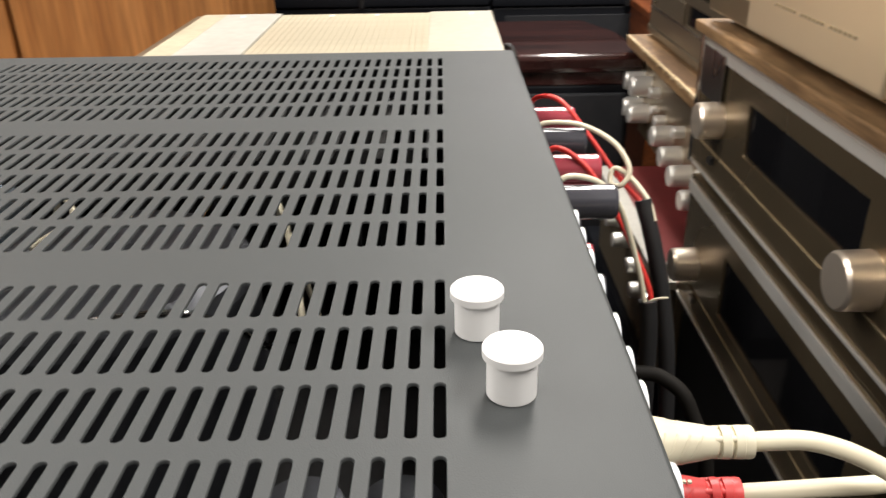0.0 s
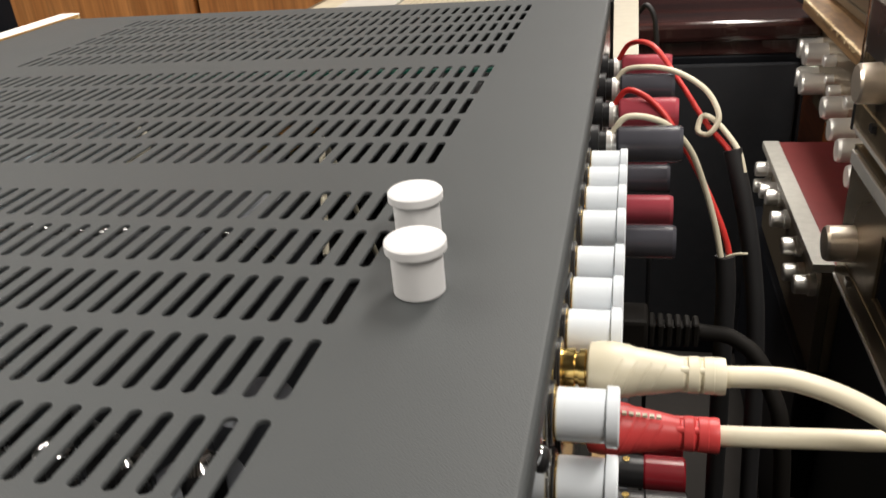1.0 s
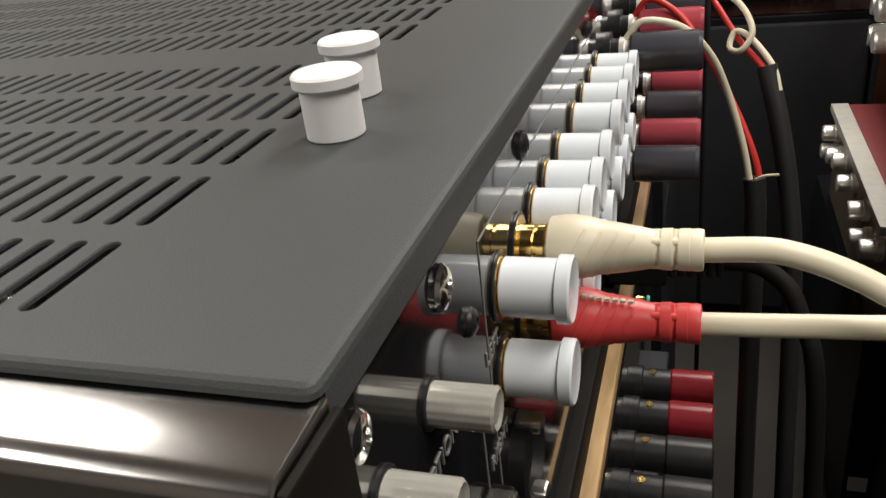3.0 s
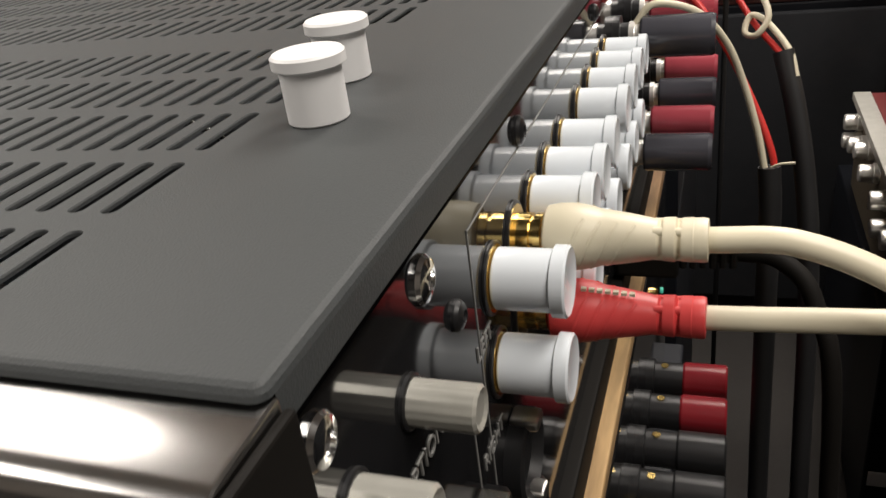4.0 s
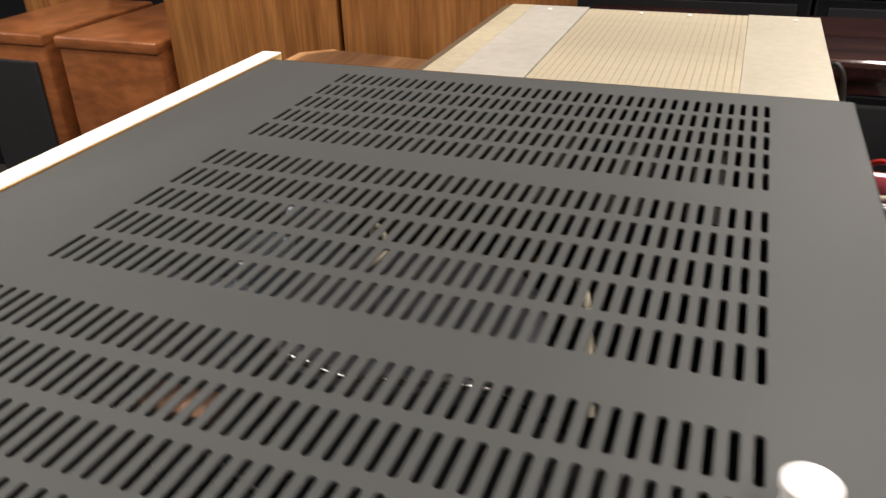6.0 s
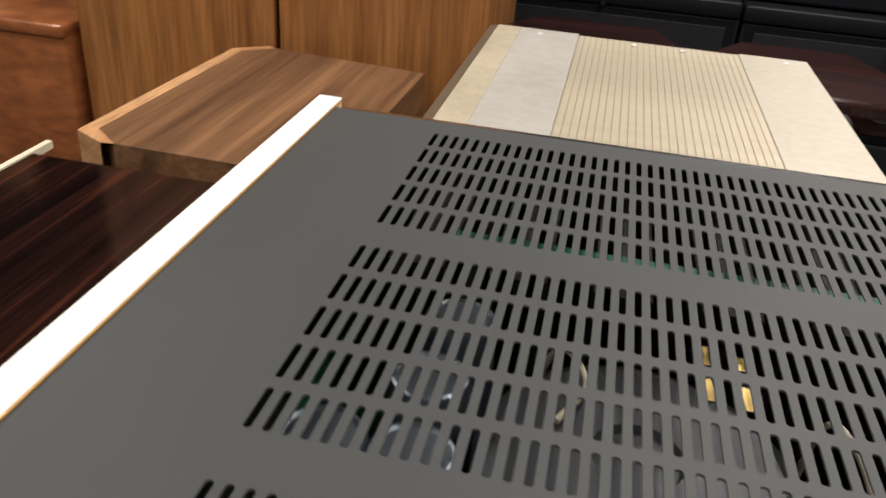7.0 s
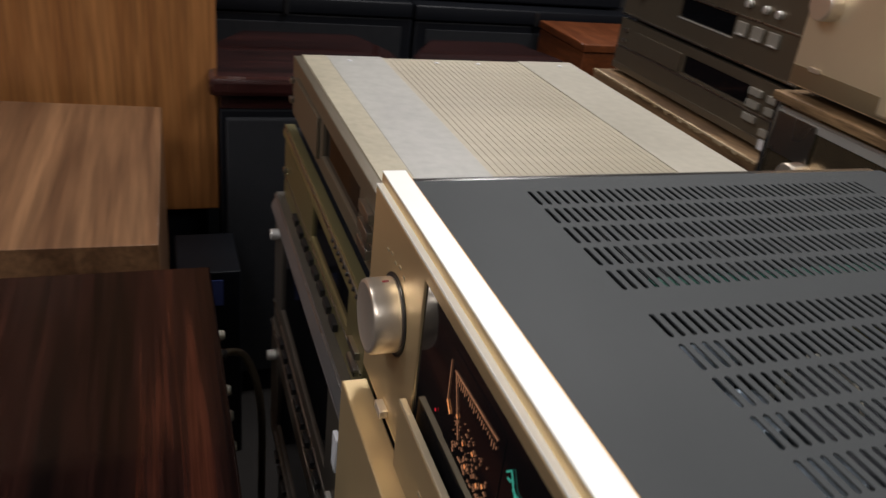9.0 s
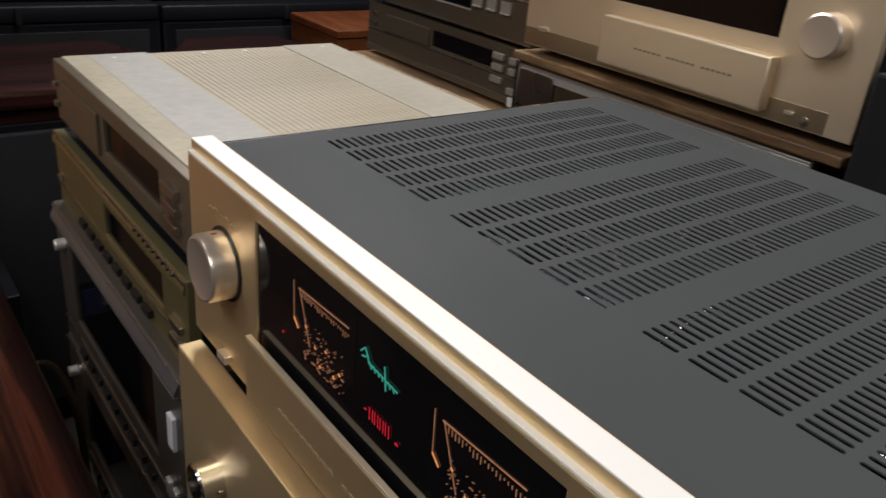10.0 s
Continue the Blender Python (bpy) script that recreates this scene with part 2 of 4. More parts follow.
def tube(pts, r, seg=12, steps=8, bm=None):
    seg = max(seg, 18)
    bm = bm or bmesh.new()
    path = curve_points(pts, steps)
    u = None
    rings = []
    for i, p in enumerate(path):
        d = (path[min(i + 1, len(path) - 1)] - path[max(i - 1, 0)]).normalized()
        u = d.orthogonal().normalized() if u is None else (u - d * u.dot(d)).normalized()
        v = d.cross(u)
        rings.append([bm.verts.new(p + (u * math.cos(k * 2 * math.pi / seg) + v * math.sin(k * 2 * math.pi / seg)) * r) for k in range(seg)])
    for a, b in zip(rings, rings[1:]):
        for k in range(seg):
            bm.faces.new((a[k], a[(k + 1) % seg], b[(k + 1) % seg], b[k]))
    bm.faces.new(rings[0][::-1])
    bm.faces.new(rings[-1])
    return bm


def prism(outline, z0, z1, bevel=0.0):
    """An upright prism over a flat outline of (x, y)."""
    bm = bmesh.new()
    f = bm.faces.new([bm.verts.new((x, y, z0)) for x, y in outline])
    r = bmesh.ops.extrude_face_region(bm, geom=[f])
    bmesh.ops.translate(bm, vec=(0, 0, z1 - z0), verts=[g for g in r["geom"] if isinstance(g, bmesh.types.BMVert)])
    if bevel:
        bmesh.ops.bevel(bm, geom=list(bm.edges), offset=bevel, segments=2, affect="EDGES", profile=0.5)
    bmesh.ops.recalc_face_normals(bm, faces=bm.faces)
    return bm


def mesh_ob(name, bm, material, smooth=True, recalc=True):
    me = bpy.data.meshes.new(name)
    if recalc:
        bmesh.ops.recalc_face_normals(bm, faces=bm.faces)
    bm.to_mesh(me)
    bm.free()
    me.materials.append(material)
    if smooth:
        me.polygons.foreach_set("use_smooth", [True] * len(me.polygons))
        me.set_sharp_from_angle(angle=radians(21))
    return new(name, me)


def thing(name, at, label, category, group="", kind=""):
    ob = new(name)
    ob.empty_display_size = 0.02
    ob.location = at
    return tagged(ob, label, category, group, kind)


def part(name, bm, material, parent, label="", recalc=True):
    ob = mesh_ob(name, bm, material, True, recalc)
    ob.parent = parent
    if parent.type == "EMPTY":
        ob.matrix_parent_inverse = Matrix.Translation(-parent.location)
    return tagged(ob, label)


def single(name, bm, material, label, category="", group="", kind=""):
    return tagged(mesh_ob(name, bm, material), label, category, group, kind)


def text_mesh(words, size, m, depth=0.0002):
    """Lettering as a mesh, its left end at the pose m, reading along m's x."""
    cu = bpy.data.curves.new("lettering", "FONT")
    cu.body, cu.size, cu.extrude = words, size, depth
    ob = bpy.data.objects.new("lettering", cu)
    scene.collection.objects.link(ob)
    bpy.context.view_layer.update()
    me = bpy.data.meshes.new_from_object(ob.evaluated_get(bpy.context.evaluated_depsgraph_get()))
    bm = bmesh.new()
    bm.from_mesh(me)
    bm.transform(m)
    bpy.data.objects.remove(ob)
    bpy.data.meshes.remove(me)
    return bm


# ---- room ----
X0, X1, Y0, Y1 = -4.8, 2.6, -2.4, 3.6
single("floor", box(X0 - 0.1, X1 + 0.1, Y0 - 0.1, Y1 + 0.1, -0.1, 0), M["floor"], "dark carpeted floor of the hifi shop", kind="structure")
single("ceiling", box(X0 - 0.1, X1 + 0.1, Y0 - 0.1, Y1 + 0.1, CEIL, CEIL + 0.1), M["ceil"], "pale painted ceiling", kind="structure")
for nm, b in (("wall_west", (X0 - 0.1, X0, Y0, Y1)), ("wall_east", (X1, X1 + 0.1, Y0, Y1)), ("wall_south", (X0 - 0.1, X1 + 0.1, Y0 - 0.1, Y0)), ("wall_north", (X0 - 0.1, X1 + 0.1, Y1, Y1 + 0.1))):
    # North wall is coloured darker so that surfaces mirroring it look dark.
    single(nm, box(*b, 0, CEIL), M["darkwall"] if nm == "wall_north" else M["wall"], "dull plain shop wall", kind="structure")
# One housing for each unseen lamp, the added fill lamp included.
for x, y, sx, sy, watts in LAMPS:
    lamp = thing("ceiling_light", (x, y, CEIL), "white flat ceiling light housing", "ceiling light", "ceiling lights")
    part("housing", box(x - sx / 2 - 0.03, x + sx / 2 + 0.03, y - sy / 2 - 0.03, y + sy / 2 + 0.03, CEIL - 0.045, CEIL, 0.006), M["lampbox"], lamp)

# ---- the amplifier ----
TOP = 0.900
PX0, PX1, PY0, PY1 = 0.020, 0.411, 0.011, 0.466
SLOT_X0, SLOT_X1, SLOTS = 0.094, 0.363, 43
ROW, SLOT_LEN, GROUP_GAP, SLOT_W = 0.0262, 0.0203, 0.0235, 0.0028


def slotted_cover():
    """The top cover: rows of round-ended slots cut through the sheet, and its folded rims."""
    verts, faces = [], []

    def quad(x0, x1, y0, y1, z):
        i = len(verts)
        verts.extend([(x0, y0, z), (x1, y0, z), (x1, y1, z), (x0, y1, z)])
        faces.append((i, i + 1, i + 2, i + 3))

    pitch = (SLOT_X1 - SLOT_X0) / (SLOTS - 1)
    xa, xb = SLOT_X0 - pitch / 2, SLOT_X1 + pitch / 2
    group = 4 * ROW + SLOT_LEN
    rows = []
    for g in range(3):
        far = 0.2325 + group / 2 + (1 - g) * (group + GROUP_GAP)
        rows += [far - r * ROW - SLOT_LEN / 2 for r in range(5)]
    rows.sort()
    thick, n = 0.0009, 24
    hw, hl = SLOT_W / 2, SLOT_LEN / 2 - SLOT_W / 2
    outline = []
    for k in range(n):
        t = 2 * math.pi * (k + 0.5) / n
        c, s = math.cos(t), math.sin(t)
        outline.append((hw * c, hw * s + (hl if s > 0 else -hl)))
    ring = []
    cw, ch = pitch / 2, ROW / 2
    for k in range(n):
        t = 2 * math.pi * (k + 0.5) / n
        c, s = math.cos(t), math.sin(t)
        f = 1 / max(abs(c), abs(s))
        ring.append((cw * c * f, ch * s * f))
    for y in rows:
        for i in range(SLOTS):
            x = SLOT_X0 + i * pitch
            b = len(verts)
            verts.extend((x + u, y + v, TOP) for u, v in ring)
            verts.extend((x + u * 1.12, y + v * 1.012, TOP) for u, v in outline)
            verts.extend((x + u, y + v, TOP - 0.0003) for u, v in outline)
            verts.extend((x + u, y + v, TOP - thick) for u, v in outline)
            for lv in range(3):
                for k in range(n):
                    q = (k + 1) % n
                    faces.append((b + lv * n + k, b + lv * n + q, b + lv * n + n + q, b + lv * n + n + k))
            # corner patches of the cell
            for cx, cy in ((1, 1), (-1, 1), (-1, -1), (1, -1)):
                near = sorted(range(n), key=lambda k: (ring[k][0] - cx * cw) ** 2 / cw ** 2 + (ring[k][1] - cy * ch) ** 2 / ch ** 2)[:2]
                j = len(verts)
                verts.append((x + cx * cw, y + cy * ch, TOP))
                faces.append((b + near[0], j, b + near[1]))
    ys = [PY0 + 0.002]
    for y in rows:
        if y - ch - ys[-1] > 1e-5:
            quad(xa, xb, ys[-1], y - ch, TOP)
        ys.append(y + ch)
    quad(xa, xb, ys[-1], PY1 - 0.002, TOP)
    quad(PX0, xa, PY0 + 0.002, PY1 - 0.002, TOP)
    quad(xb, PX1 - 0.002, PY0 + 0.002, PY1 - 0.002, TOP)
    # rounded rims, folded down
    steps = 4
    for k in range(steps):
        a, b2 = math.pi / 2 * k / steps, math.pi / 2 * (k + 1) / steps
        for (da, za), (db, zb) in [((0.002 * math.sin(a), -0.002 * (1 - math.cos(a))), (0.002 * math.sin(b2), -0.002 * (1 - math.cos(b2))))]:
            xr, yn, yf = PX1 - 0.002, PY0 + 0.002, PY1 - 0.002
            i = len(verts)
            verts.extend([(xr + da, yn, TOP + za), (xr + da, yf, TOP + za), (xr + db, yf, TOP + zb), (xr + db, yn, TOP + zb)])
            faces.append((i, i + 1, i + 2, i + 3))
            i = len(verts)
            verts.extend([(PX0, yn - da, TOP + za), (xr, yn - da, TOP + za), (xr, yn - db, TOP + zb), (PX0, yn - db, TOP + zb)])
            faces.append((i, i + 1, i + 2, i + 3))
            i = len(verts)
            verts.extend([(PX0, yf + da, TOP + za), (xr, yf + da, TOP + za), (xr, yf + db, TOP + zb), (PX0, yf + db, TOP + zb)])
            faces.append((i, i + 1, i + 2, i + 3))
            for yc, sg in ((yn, -1), (yf, 1)):
                i = len(verts)
                m = 4
                for q in range(m + 1):
                    t = math.pi / 2 * q / m
                    verts.append((xr + da * math.cos(t), yc + sg * da * math.sin(t), TOP + za))
                for q in range(m + 1):
                    t = math.pi / 2 * q / m
                    verts.append((xr + db * math.cos(t), yc + sg * db * math.sin(t), TOP + zb))
                for q in range(m):
                    faces.append((i + q, i + q + 1, i + m + 2 + q, i + m + 1 + q))
    lip = TOP - 0.0065
    i = len(verts)
    verts.extend([(PX1, PY0 + 0.002, TOP - 0.002), (PX1, PY1 - 0.002, TOP - 0.002), (PX1, PY1 - 0.002, lip), (PX1, PY0 + 0.002, lip),
                  (PX1 - 0.0016, PY1 - 0.002, lip), (PX1 - 0.0016, PY0 + 0.002, lip)])
    faces.append((i, i + 1, i + 2, i + 3))
    faces.append((i + 3, i + 2, i + 4, i + 5))
    me = bpy.data.meshes.new("top_cover")
    me.from_pydata(verts, [], faces)
    bm = bmesh.new()
    bm.from_mesh(me)
    bpy.data.meshes.remove(me)
    bmesh.ops.remove_doubles(bm, verts=bm.verts, dist=2e-6)
    for f in bm.faces:
        f.normal_update()
        if f.normal.z < -0.05:
            f.normal_flip()
    return bm


def panel_with_window(x0, x1, y0, y1, z0, z1, wy0, wy1, wz0, wz1, bevel=0.0012):
    """A thick front panel, its face at x0, with one window cut through it."""
    bm = bmesh.new()
    ys, zs = (y0, wy0, wy1, y1), (z0, wz0, wz1, z1)
    g = [[bm.verts.new((x0, y, z)) for y in ys] for z in zs]
    fs = [bm.faces.new((g[j][i], g[j][i + 1], g[j + 1][i + 1], g[j + 1][i])) for j in range(3) for i in range(3) if (i, j) != (1, 1)]
    r = bmesh.ops.extrude_face_region(bm, geom=fs)
    bmesh.ops.translate(bm, vec=(x1 - x0, 0, 0), verts=[v for v in r["geom"] if isinstance(v, bmesh.types.BMVert)])
    bmesh.ops.recalc_face_normals(bm, faces=bm.faces)
    sharp = [e for e in bm.edges if len(e.link_faces) == 2 and e.calc_face_angle() > 0.5]
    bmesh.ops.bevel(bm, geom=sharp, offset=bevel, segments=2, affect="EDGES", profile=0.5)
    return bm


def bars(rows, x0, x1):
    """Small flat bars (y0, y1, z0, z1) that stand for marks on a front."""
    bm = bmesh.new()
    for y0, y1, z0, z1 in rows:
        add_box(bm, x0, x1, y0, y1, z0, z1)
    return bm


def slant_bar(bm, x, ya, za, yb, zb, w):
    d = Vector((0, yb - ya, zb - za)).normalized()
    p = Vector((0, -d.z, d.y)) * w / 2
    a, b = Vector((x, ya, za)), Vector((x, yb, zb))
    f = [bm.verts.new(v) for v in (a - p, a + p, b + p, b - p)]
    h = [bm.verts.new(v + Vector((0.0004, 0, 0))) for v in (a - p, a + p, b + p, b - p)]
    bm.faces.new(f)
    bm.faces.new(h[::-1])
    for i in range(4):
        bm.faces.new((f[i], h[i], h[(i + 1) % 4], f[(i + 1) % 4]))


amp = thing("amplifier", (0.215, 0.238, 0.737), "champagne gold integrated amplifier with slotted dark grey top", "amplifier")
part("top_cover", slotted_cover(), M["plate"], amp, "dark grey slotted steel cover", recalc=False)
FX, FY0, FY1, FZ0, FZ1 = 0.002, 0.0, 0.477, 0.753, 0.8925
part("front_panel", panel_with_window(FX, 0.020, FY0, FY1, FZ0, FZ1, 0.100, 0.366, 0.7585, 0.884), M["gold"], amp, "champagne gold aluminium front")
# Strip and ledge share the panel's metal; their overexposed look is coloured in.
part("top_trim", box(0.0060, 0.0215, FY0, FY1 + 0.0025, 0.9004, 0.9016, 0.0004), M["goldglare"], amp, "champagne gold edge strip, glare coloured near white")
part("upper_band", box(0.0062, 0.0213, FY0 + 0.0002, FY1 + 0.0022, 0.8942, 0.9003), M["gold"], amp, "champagne gold upper band")
part("edge_ledge", box(0.0021, 0.0210, FY0 + 0.0002, FY1 - 0.0002, 0.8926, 0.8941, 0.0003), M["goldglare"], amp, "narrow champagne ledge, lit brightness in its colour")
part("rear_lip", box(0.0216, 0.0225, FY0 + 0.001, FY1 - 0.001, 0.8990, 0.9010, 0.0003), M["deepgold"], amp, "brown gold inner edge")
part("display_window", box(0.0034, 0.016, 0.0995, 0.3665, 0.7580, 0.8845), M["glass"], amp, "black glossy meter window")
# power meters behind the window
for yc in (0.283, 0.146):
    meter = part("power_meter", box(0.0030, 0.0036, yc - 0.034, yc + 0.034, 0.820, 0.876, 0.0001), M["glass"], amp, "dark meter with amber scale")
    bm = bmesh.new()
    slant_bar(bm, 0.0024, yc + 0.028, 0.8655, yc - 0.027, 0.8685, 0.0007)
    slant_bar(bm, 0.0024, yc + 0.034, 0.868, yc + 0.033, 0.843, 0.0004)
    slant_bar(bm, 0.0024, yc + 0.027, 0.866, yc + 0.014, 0.834, 0.0005)
    part("scale_line", bm, M["amberpale"], meter)
    bm = bmesh.new()
    rnd = random.Random(5)
    for k in range(22):
        y = yc + 0.026 - k * 0.0025
        slant_bar(bm, 0.0024, y, 0.8648, y - 0.0002, 0.8648 - 0.001 - 0.003 * rnd.random(), 0.0004)
    for k in range(120):
        y, z = yc + 0.022 - 0.046 * rnd.random(), 0.824 + 0.026 * rnd.random() ** 1.4
        slant_bar(bm, 0.0024, y, z, y - 0.0004 - 0.0014 * rnd.random(), z + 0.0022 * (rnd.random() - 0.5), 0.00012 + 0.0004 * rnd.random() ** 2)
    part("scale_print", bm, M["amberpale"], meter)
    bm = bmesh.new()
    slant_bar(bm, 0.0022, yc + 0.033, 0.8445, yc + 0.0275, 0.8395, 0.0010)
    part("needle", bm, M["amber"], meter)
    bm = bmesh.new()
    for y, z in ((0.019, 0.846), (0.008, 0.838), (-0.004, 0.842), (-0.013, 0.831), (-0.019, 0.836), (0.002, 0.829)):
        slant_bar(bm, 0.0021, yc + y, z, yc + y - 0.0018, z - 0.0009, 0.0009)
    part("lamp_glint", bm, M["amber"], meter)
bm = bmesh.new()
for a in ((0.2435, 0.8625, 0.2395, 0.8665), (0.2395, 0.8665, 0.236, 0.862), (0.238, 0.8635, 0.233, 0.8575), (0.236, 0.8595, 0.2095, 0.8575), (0.2215, 0.8655, 0.2195, 0.8525), (0.242, 0.8605, 0.2385, 0.8615)):
    slant_bar(bm, 0.0024, *a, 0.0009)
for k in range(7):
    y = 0.2345 - k * 0.0034
    slant_bar(bm, 0.0024, y, 0.8605 - 0.0003 * k, y - 0.0018, 0.8572 - 0.0003 * k, 0.0006)
part("emblem", bm, M["teal"], amp, "teal lit emblem strokes")
for y in (0.2325, 0.2275, 0.2225, 0.2175):
    bm = bmesh.new()
    for a in ((y, 0.8345, y - 0.0004, 0.8270), (y - 0.0028, 0.8345, y - 0.0032, 0.827)):
        slant_bar(bm, 0.0024, *a, 0.0004)
    part("display_bar", bm, M["redled"], amp, "red lit display bars")
for y, z, l, w in ((0.2375, 0.831, 0.002, 0.0007), (0.2085, 0.8285, 0.0025, 0.0012), (0.3310, 0.8265, 0.0015, 0.0012)):
    bm = bmesh.new()
    slant_bar(bm, 0.0024, y, z, y - l, z, w)
    part("indicator_light", bm, M["redled"], amp, "small red light")
knob = part("selector_knob", lathe((FX, 0.414, 0.834), (-1, 0, 0), [(0, 0.0228), (0.0020, 0.0236), (0.0160, 0.0234), (0.0180, 0.0226), (0.0186, 0.0208), (0.0180, 0.0192)], 64), M["gold_knob"], amp, "champagne turned selector knob")
part("knob_recess", lathe((0.0018, 0.414, 0.834), (-1, 0, 0), [(0, 0.0262), (0.0006, 0.0262), (0.0007, 0.0255)], 48), M["black"], knob)
part("knob_dot", box(-0.0075, -0.0035, 0.4132, 0.4148, 0.8568, 0.8578), M["postred"], knob)
part("push_button", box(-0.004, FX, 0.407, 0.421, 0.7585, 0.7645, 0.001), M["gold_knob"], amp)
part("front_flap", box(-0.0045, -0.0003, 0.100, 0.370, 0.7545, 0.8022, 0.0010), M["gold"], amp, "champagne hinged control flap")
# Edge is paler than the flap: its highlight is put into the colour.
part("flap_edge", box(-0.0045, -0.0003, 0.100, 0.370, 0.8024, 0.8042, 0.0005), M["palegold"], amp, "polished flap edge, paler for its highlight")
part("flap_hinge", box(-0.0002, FX - 0.0002, 0.104, 0.366, 0.7535, 0.7565, 0.0005), M["black"], amp)
part("flap_print", bars([(0.322 - k * 0.0078 - 0.0055, 0.322 - k * 0.0078, 0.776, 0.7785) for k in range(20) if k not in (9, 16)], -0.0048, -0.0044), M["goldink"], amp)
part("panel_print", bars([(0.436 - k * 0.009, 0.4395 - k * 0.009, 0.8655 + 0.002 * (k % 2), 0.867 + 0.002 * (k % 2)) for k in range(5)], 0.0016, 0.0021), M["goldink"], amp)
# sides: polished, with a broad rounded shoulder just under the cover
for yi, yo, nm in ((0.0135, -0.0012, -1), (0.4635, 0.4782, 1)):
    bm = bmesh.new()
    prof = [(yi, 0.8977), (yo - nm * 0.0030, 0.8970)]
    for k in range(1, 7):
        w = math.pi / 2 * k / 6
        prof.append((yo - nm * 0.0030 * (1 - math.sin(w)), 0.8940 + 0.0030 * math.cos(w)))
    prof += [(yo, 0.757), (yi, 0.757)]
    va = [bm.verts.new((0.0235, y, z)) for y, z in prof]
    vb = [bm.verts.new((0.4112, y, z)) for y, z in prof]
    bm.faces.new(va)
    bm.faces.new(vb[::-1])
    for i in range(len(prof)):
        j = (i + 1) % len(prof)
        bm.faces.new((va[i], vb[i], vb[j], va[j]))
    bmesh.ops.recalc_face_normals(bm, faces=bm.faces)
    bmesh.ops.bevel(bm, geom=[e for e in bm.edges if e.calc_face_angle(0) > 0.6], offset=0.0007, segments=3, affect="EDGES", profile=0.5)
    part("side_panel", bm, M["side"], amp, "polished dark metal side")
    lo, hi = sorted((yi, yo - nm * 0.0006))
    part("side_end", box(0.4114, 0.4128, lo, hi, 0.758, 0.8962, 0.0005), M["dullblack"], amp, "black end cap")
part("bottom_tray", box(0.0205, 0.406, 0.0135, 0.4635, 0.755, 0.758), M["inside"], amp)
for y in (0.0140, 0.4605):
    part("inner_wall", box(0.0215, 0.4015, y, y + 0.0025, 0.7585, 0.8975), M["inside"], amp)
part("front_bulkhead", box(0.0215, 0.024, 0.017, 0.460, 0.7585, 0.8975), M["inside"], amp)
for x, y in ((0.06, 0.05), (0.06, 0.43), (0.37, 0.05), (0.37, 0.43)):
    part("foot", lathe((x, y, 0.737), (0, 0, 1), [(0, 0.021), (0.003, 0.023), (0.016, 0.023), (0.0175, 0.02)], 24), M["rubber"], amp)
# inside, seen through the slots
part("transformer", lathe((0.222, 0.232, 0.7585), (0, 0, 1), [(0, 0.063), (0.098, 0.063), (0.104, 0.060), (0.107, 0.054), (0.1072, 0.018), (0.104, 0.016), (0.104, 0.002)], 48), M["coil"], amp, "round blue-grey transformer can")
part("rating_label", bars([(0.300, 0.314, 0.8658, 0.8662), (0.274, 0.290, 0.8658, 0.8662)], 0.2505, 0.2535), M["brass"], amp)
part("rating_label", bars([(0.300, 0.310, 0.8658, 0.8662), (0.272, 0.288, 0.8658, 0.8662)], 0.2655, 0.269), M["brass"], amp)
for x in (0.325, 0.352):
    for y in (0.068, 0.100):
        part("capacitor", lathe((x, y, 0.7585), (0, 0, 1), [(0, 0.0125), (0.095, 0.0125), (0.098, 0.0115), (0.0985, 0.009)], 28), M["coil"], amp)
for x, y in ((0.105, 0.208), (0.140, 0.208), (0.140, 0.300), (0.136, 0.254)):
    part("capacitor", lathe((x, y, 0.7585), (0, 0, 1), [(0, 0.0180), (0.105, 0.0180), (0.109, 0.0165), (0.1095, 0.0150), (0.1085, 0.0135)], 32), M["can"], amp)
part("circuit_board", box(0.128, 0.362, 0.3365, 0.3475, 0.8862, 0.8878), M["pcb"], amp, "narrow green circuit board")
part("circuit_board", box(0.045, 0.115, 0.29, 0.45, 0.770, 0.772), M["pcb"], amp, "flat green circuit board")
for y0, y1 in ((0.335, 0.455), (0.018, 0.030)):
    sink = part("heat_sink", box(0.09, 0.38, y0, y1, 0.7595, 0.775), M["inside"], amp, "black finned heat sink")
    for k in range(22):
        x = 0.095 + k * 0.013
        part("fin", box(x, x + 0.003, y0, y1, 0.7752, 0.872), M["inside"], sink)
for k in range(14):
    part("metal_clip", lathe((0.13 + k * 0.0165, 0.045, 0.776), (0, 0, 1), [(0, 0.0045), (0.107, 0.0045), (0.109, 0.0040), (0.1105, 0.0026), (0.111, 0.001)], 20), M["chrome"], amp)
# Copper-coloured plate stands in for a warm reflection among the parts.
part("warm_reflection_strip", box(0.118, 0.158, 0.168, 0.186, 0.83, 0.834, 0.001), M["copper"], amp)
part("rear_rail", box(0.400, 0.4118, 0.015, 0.462, 0.7375, 0.7545, 0.001), M["dullblack"], amp)
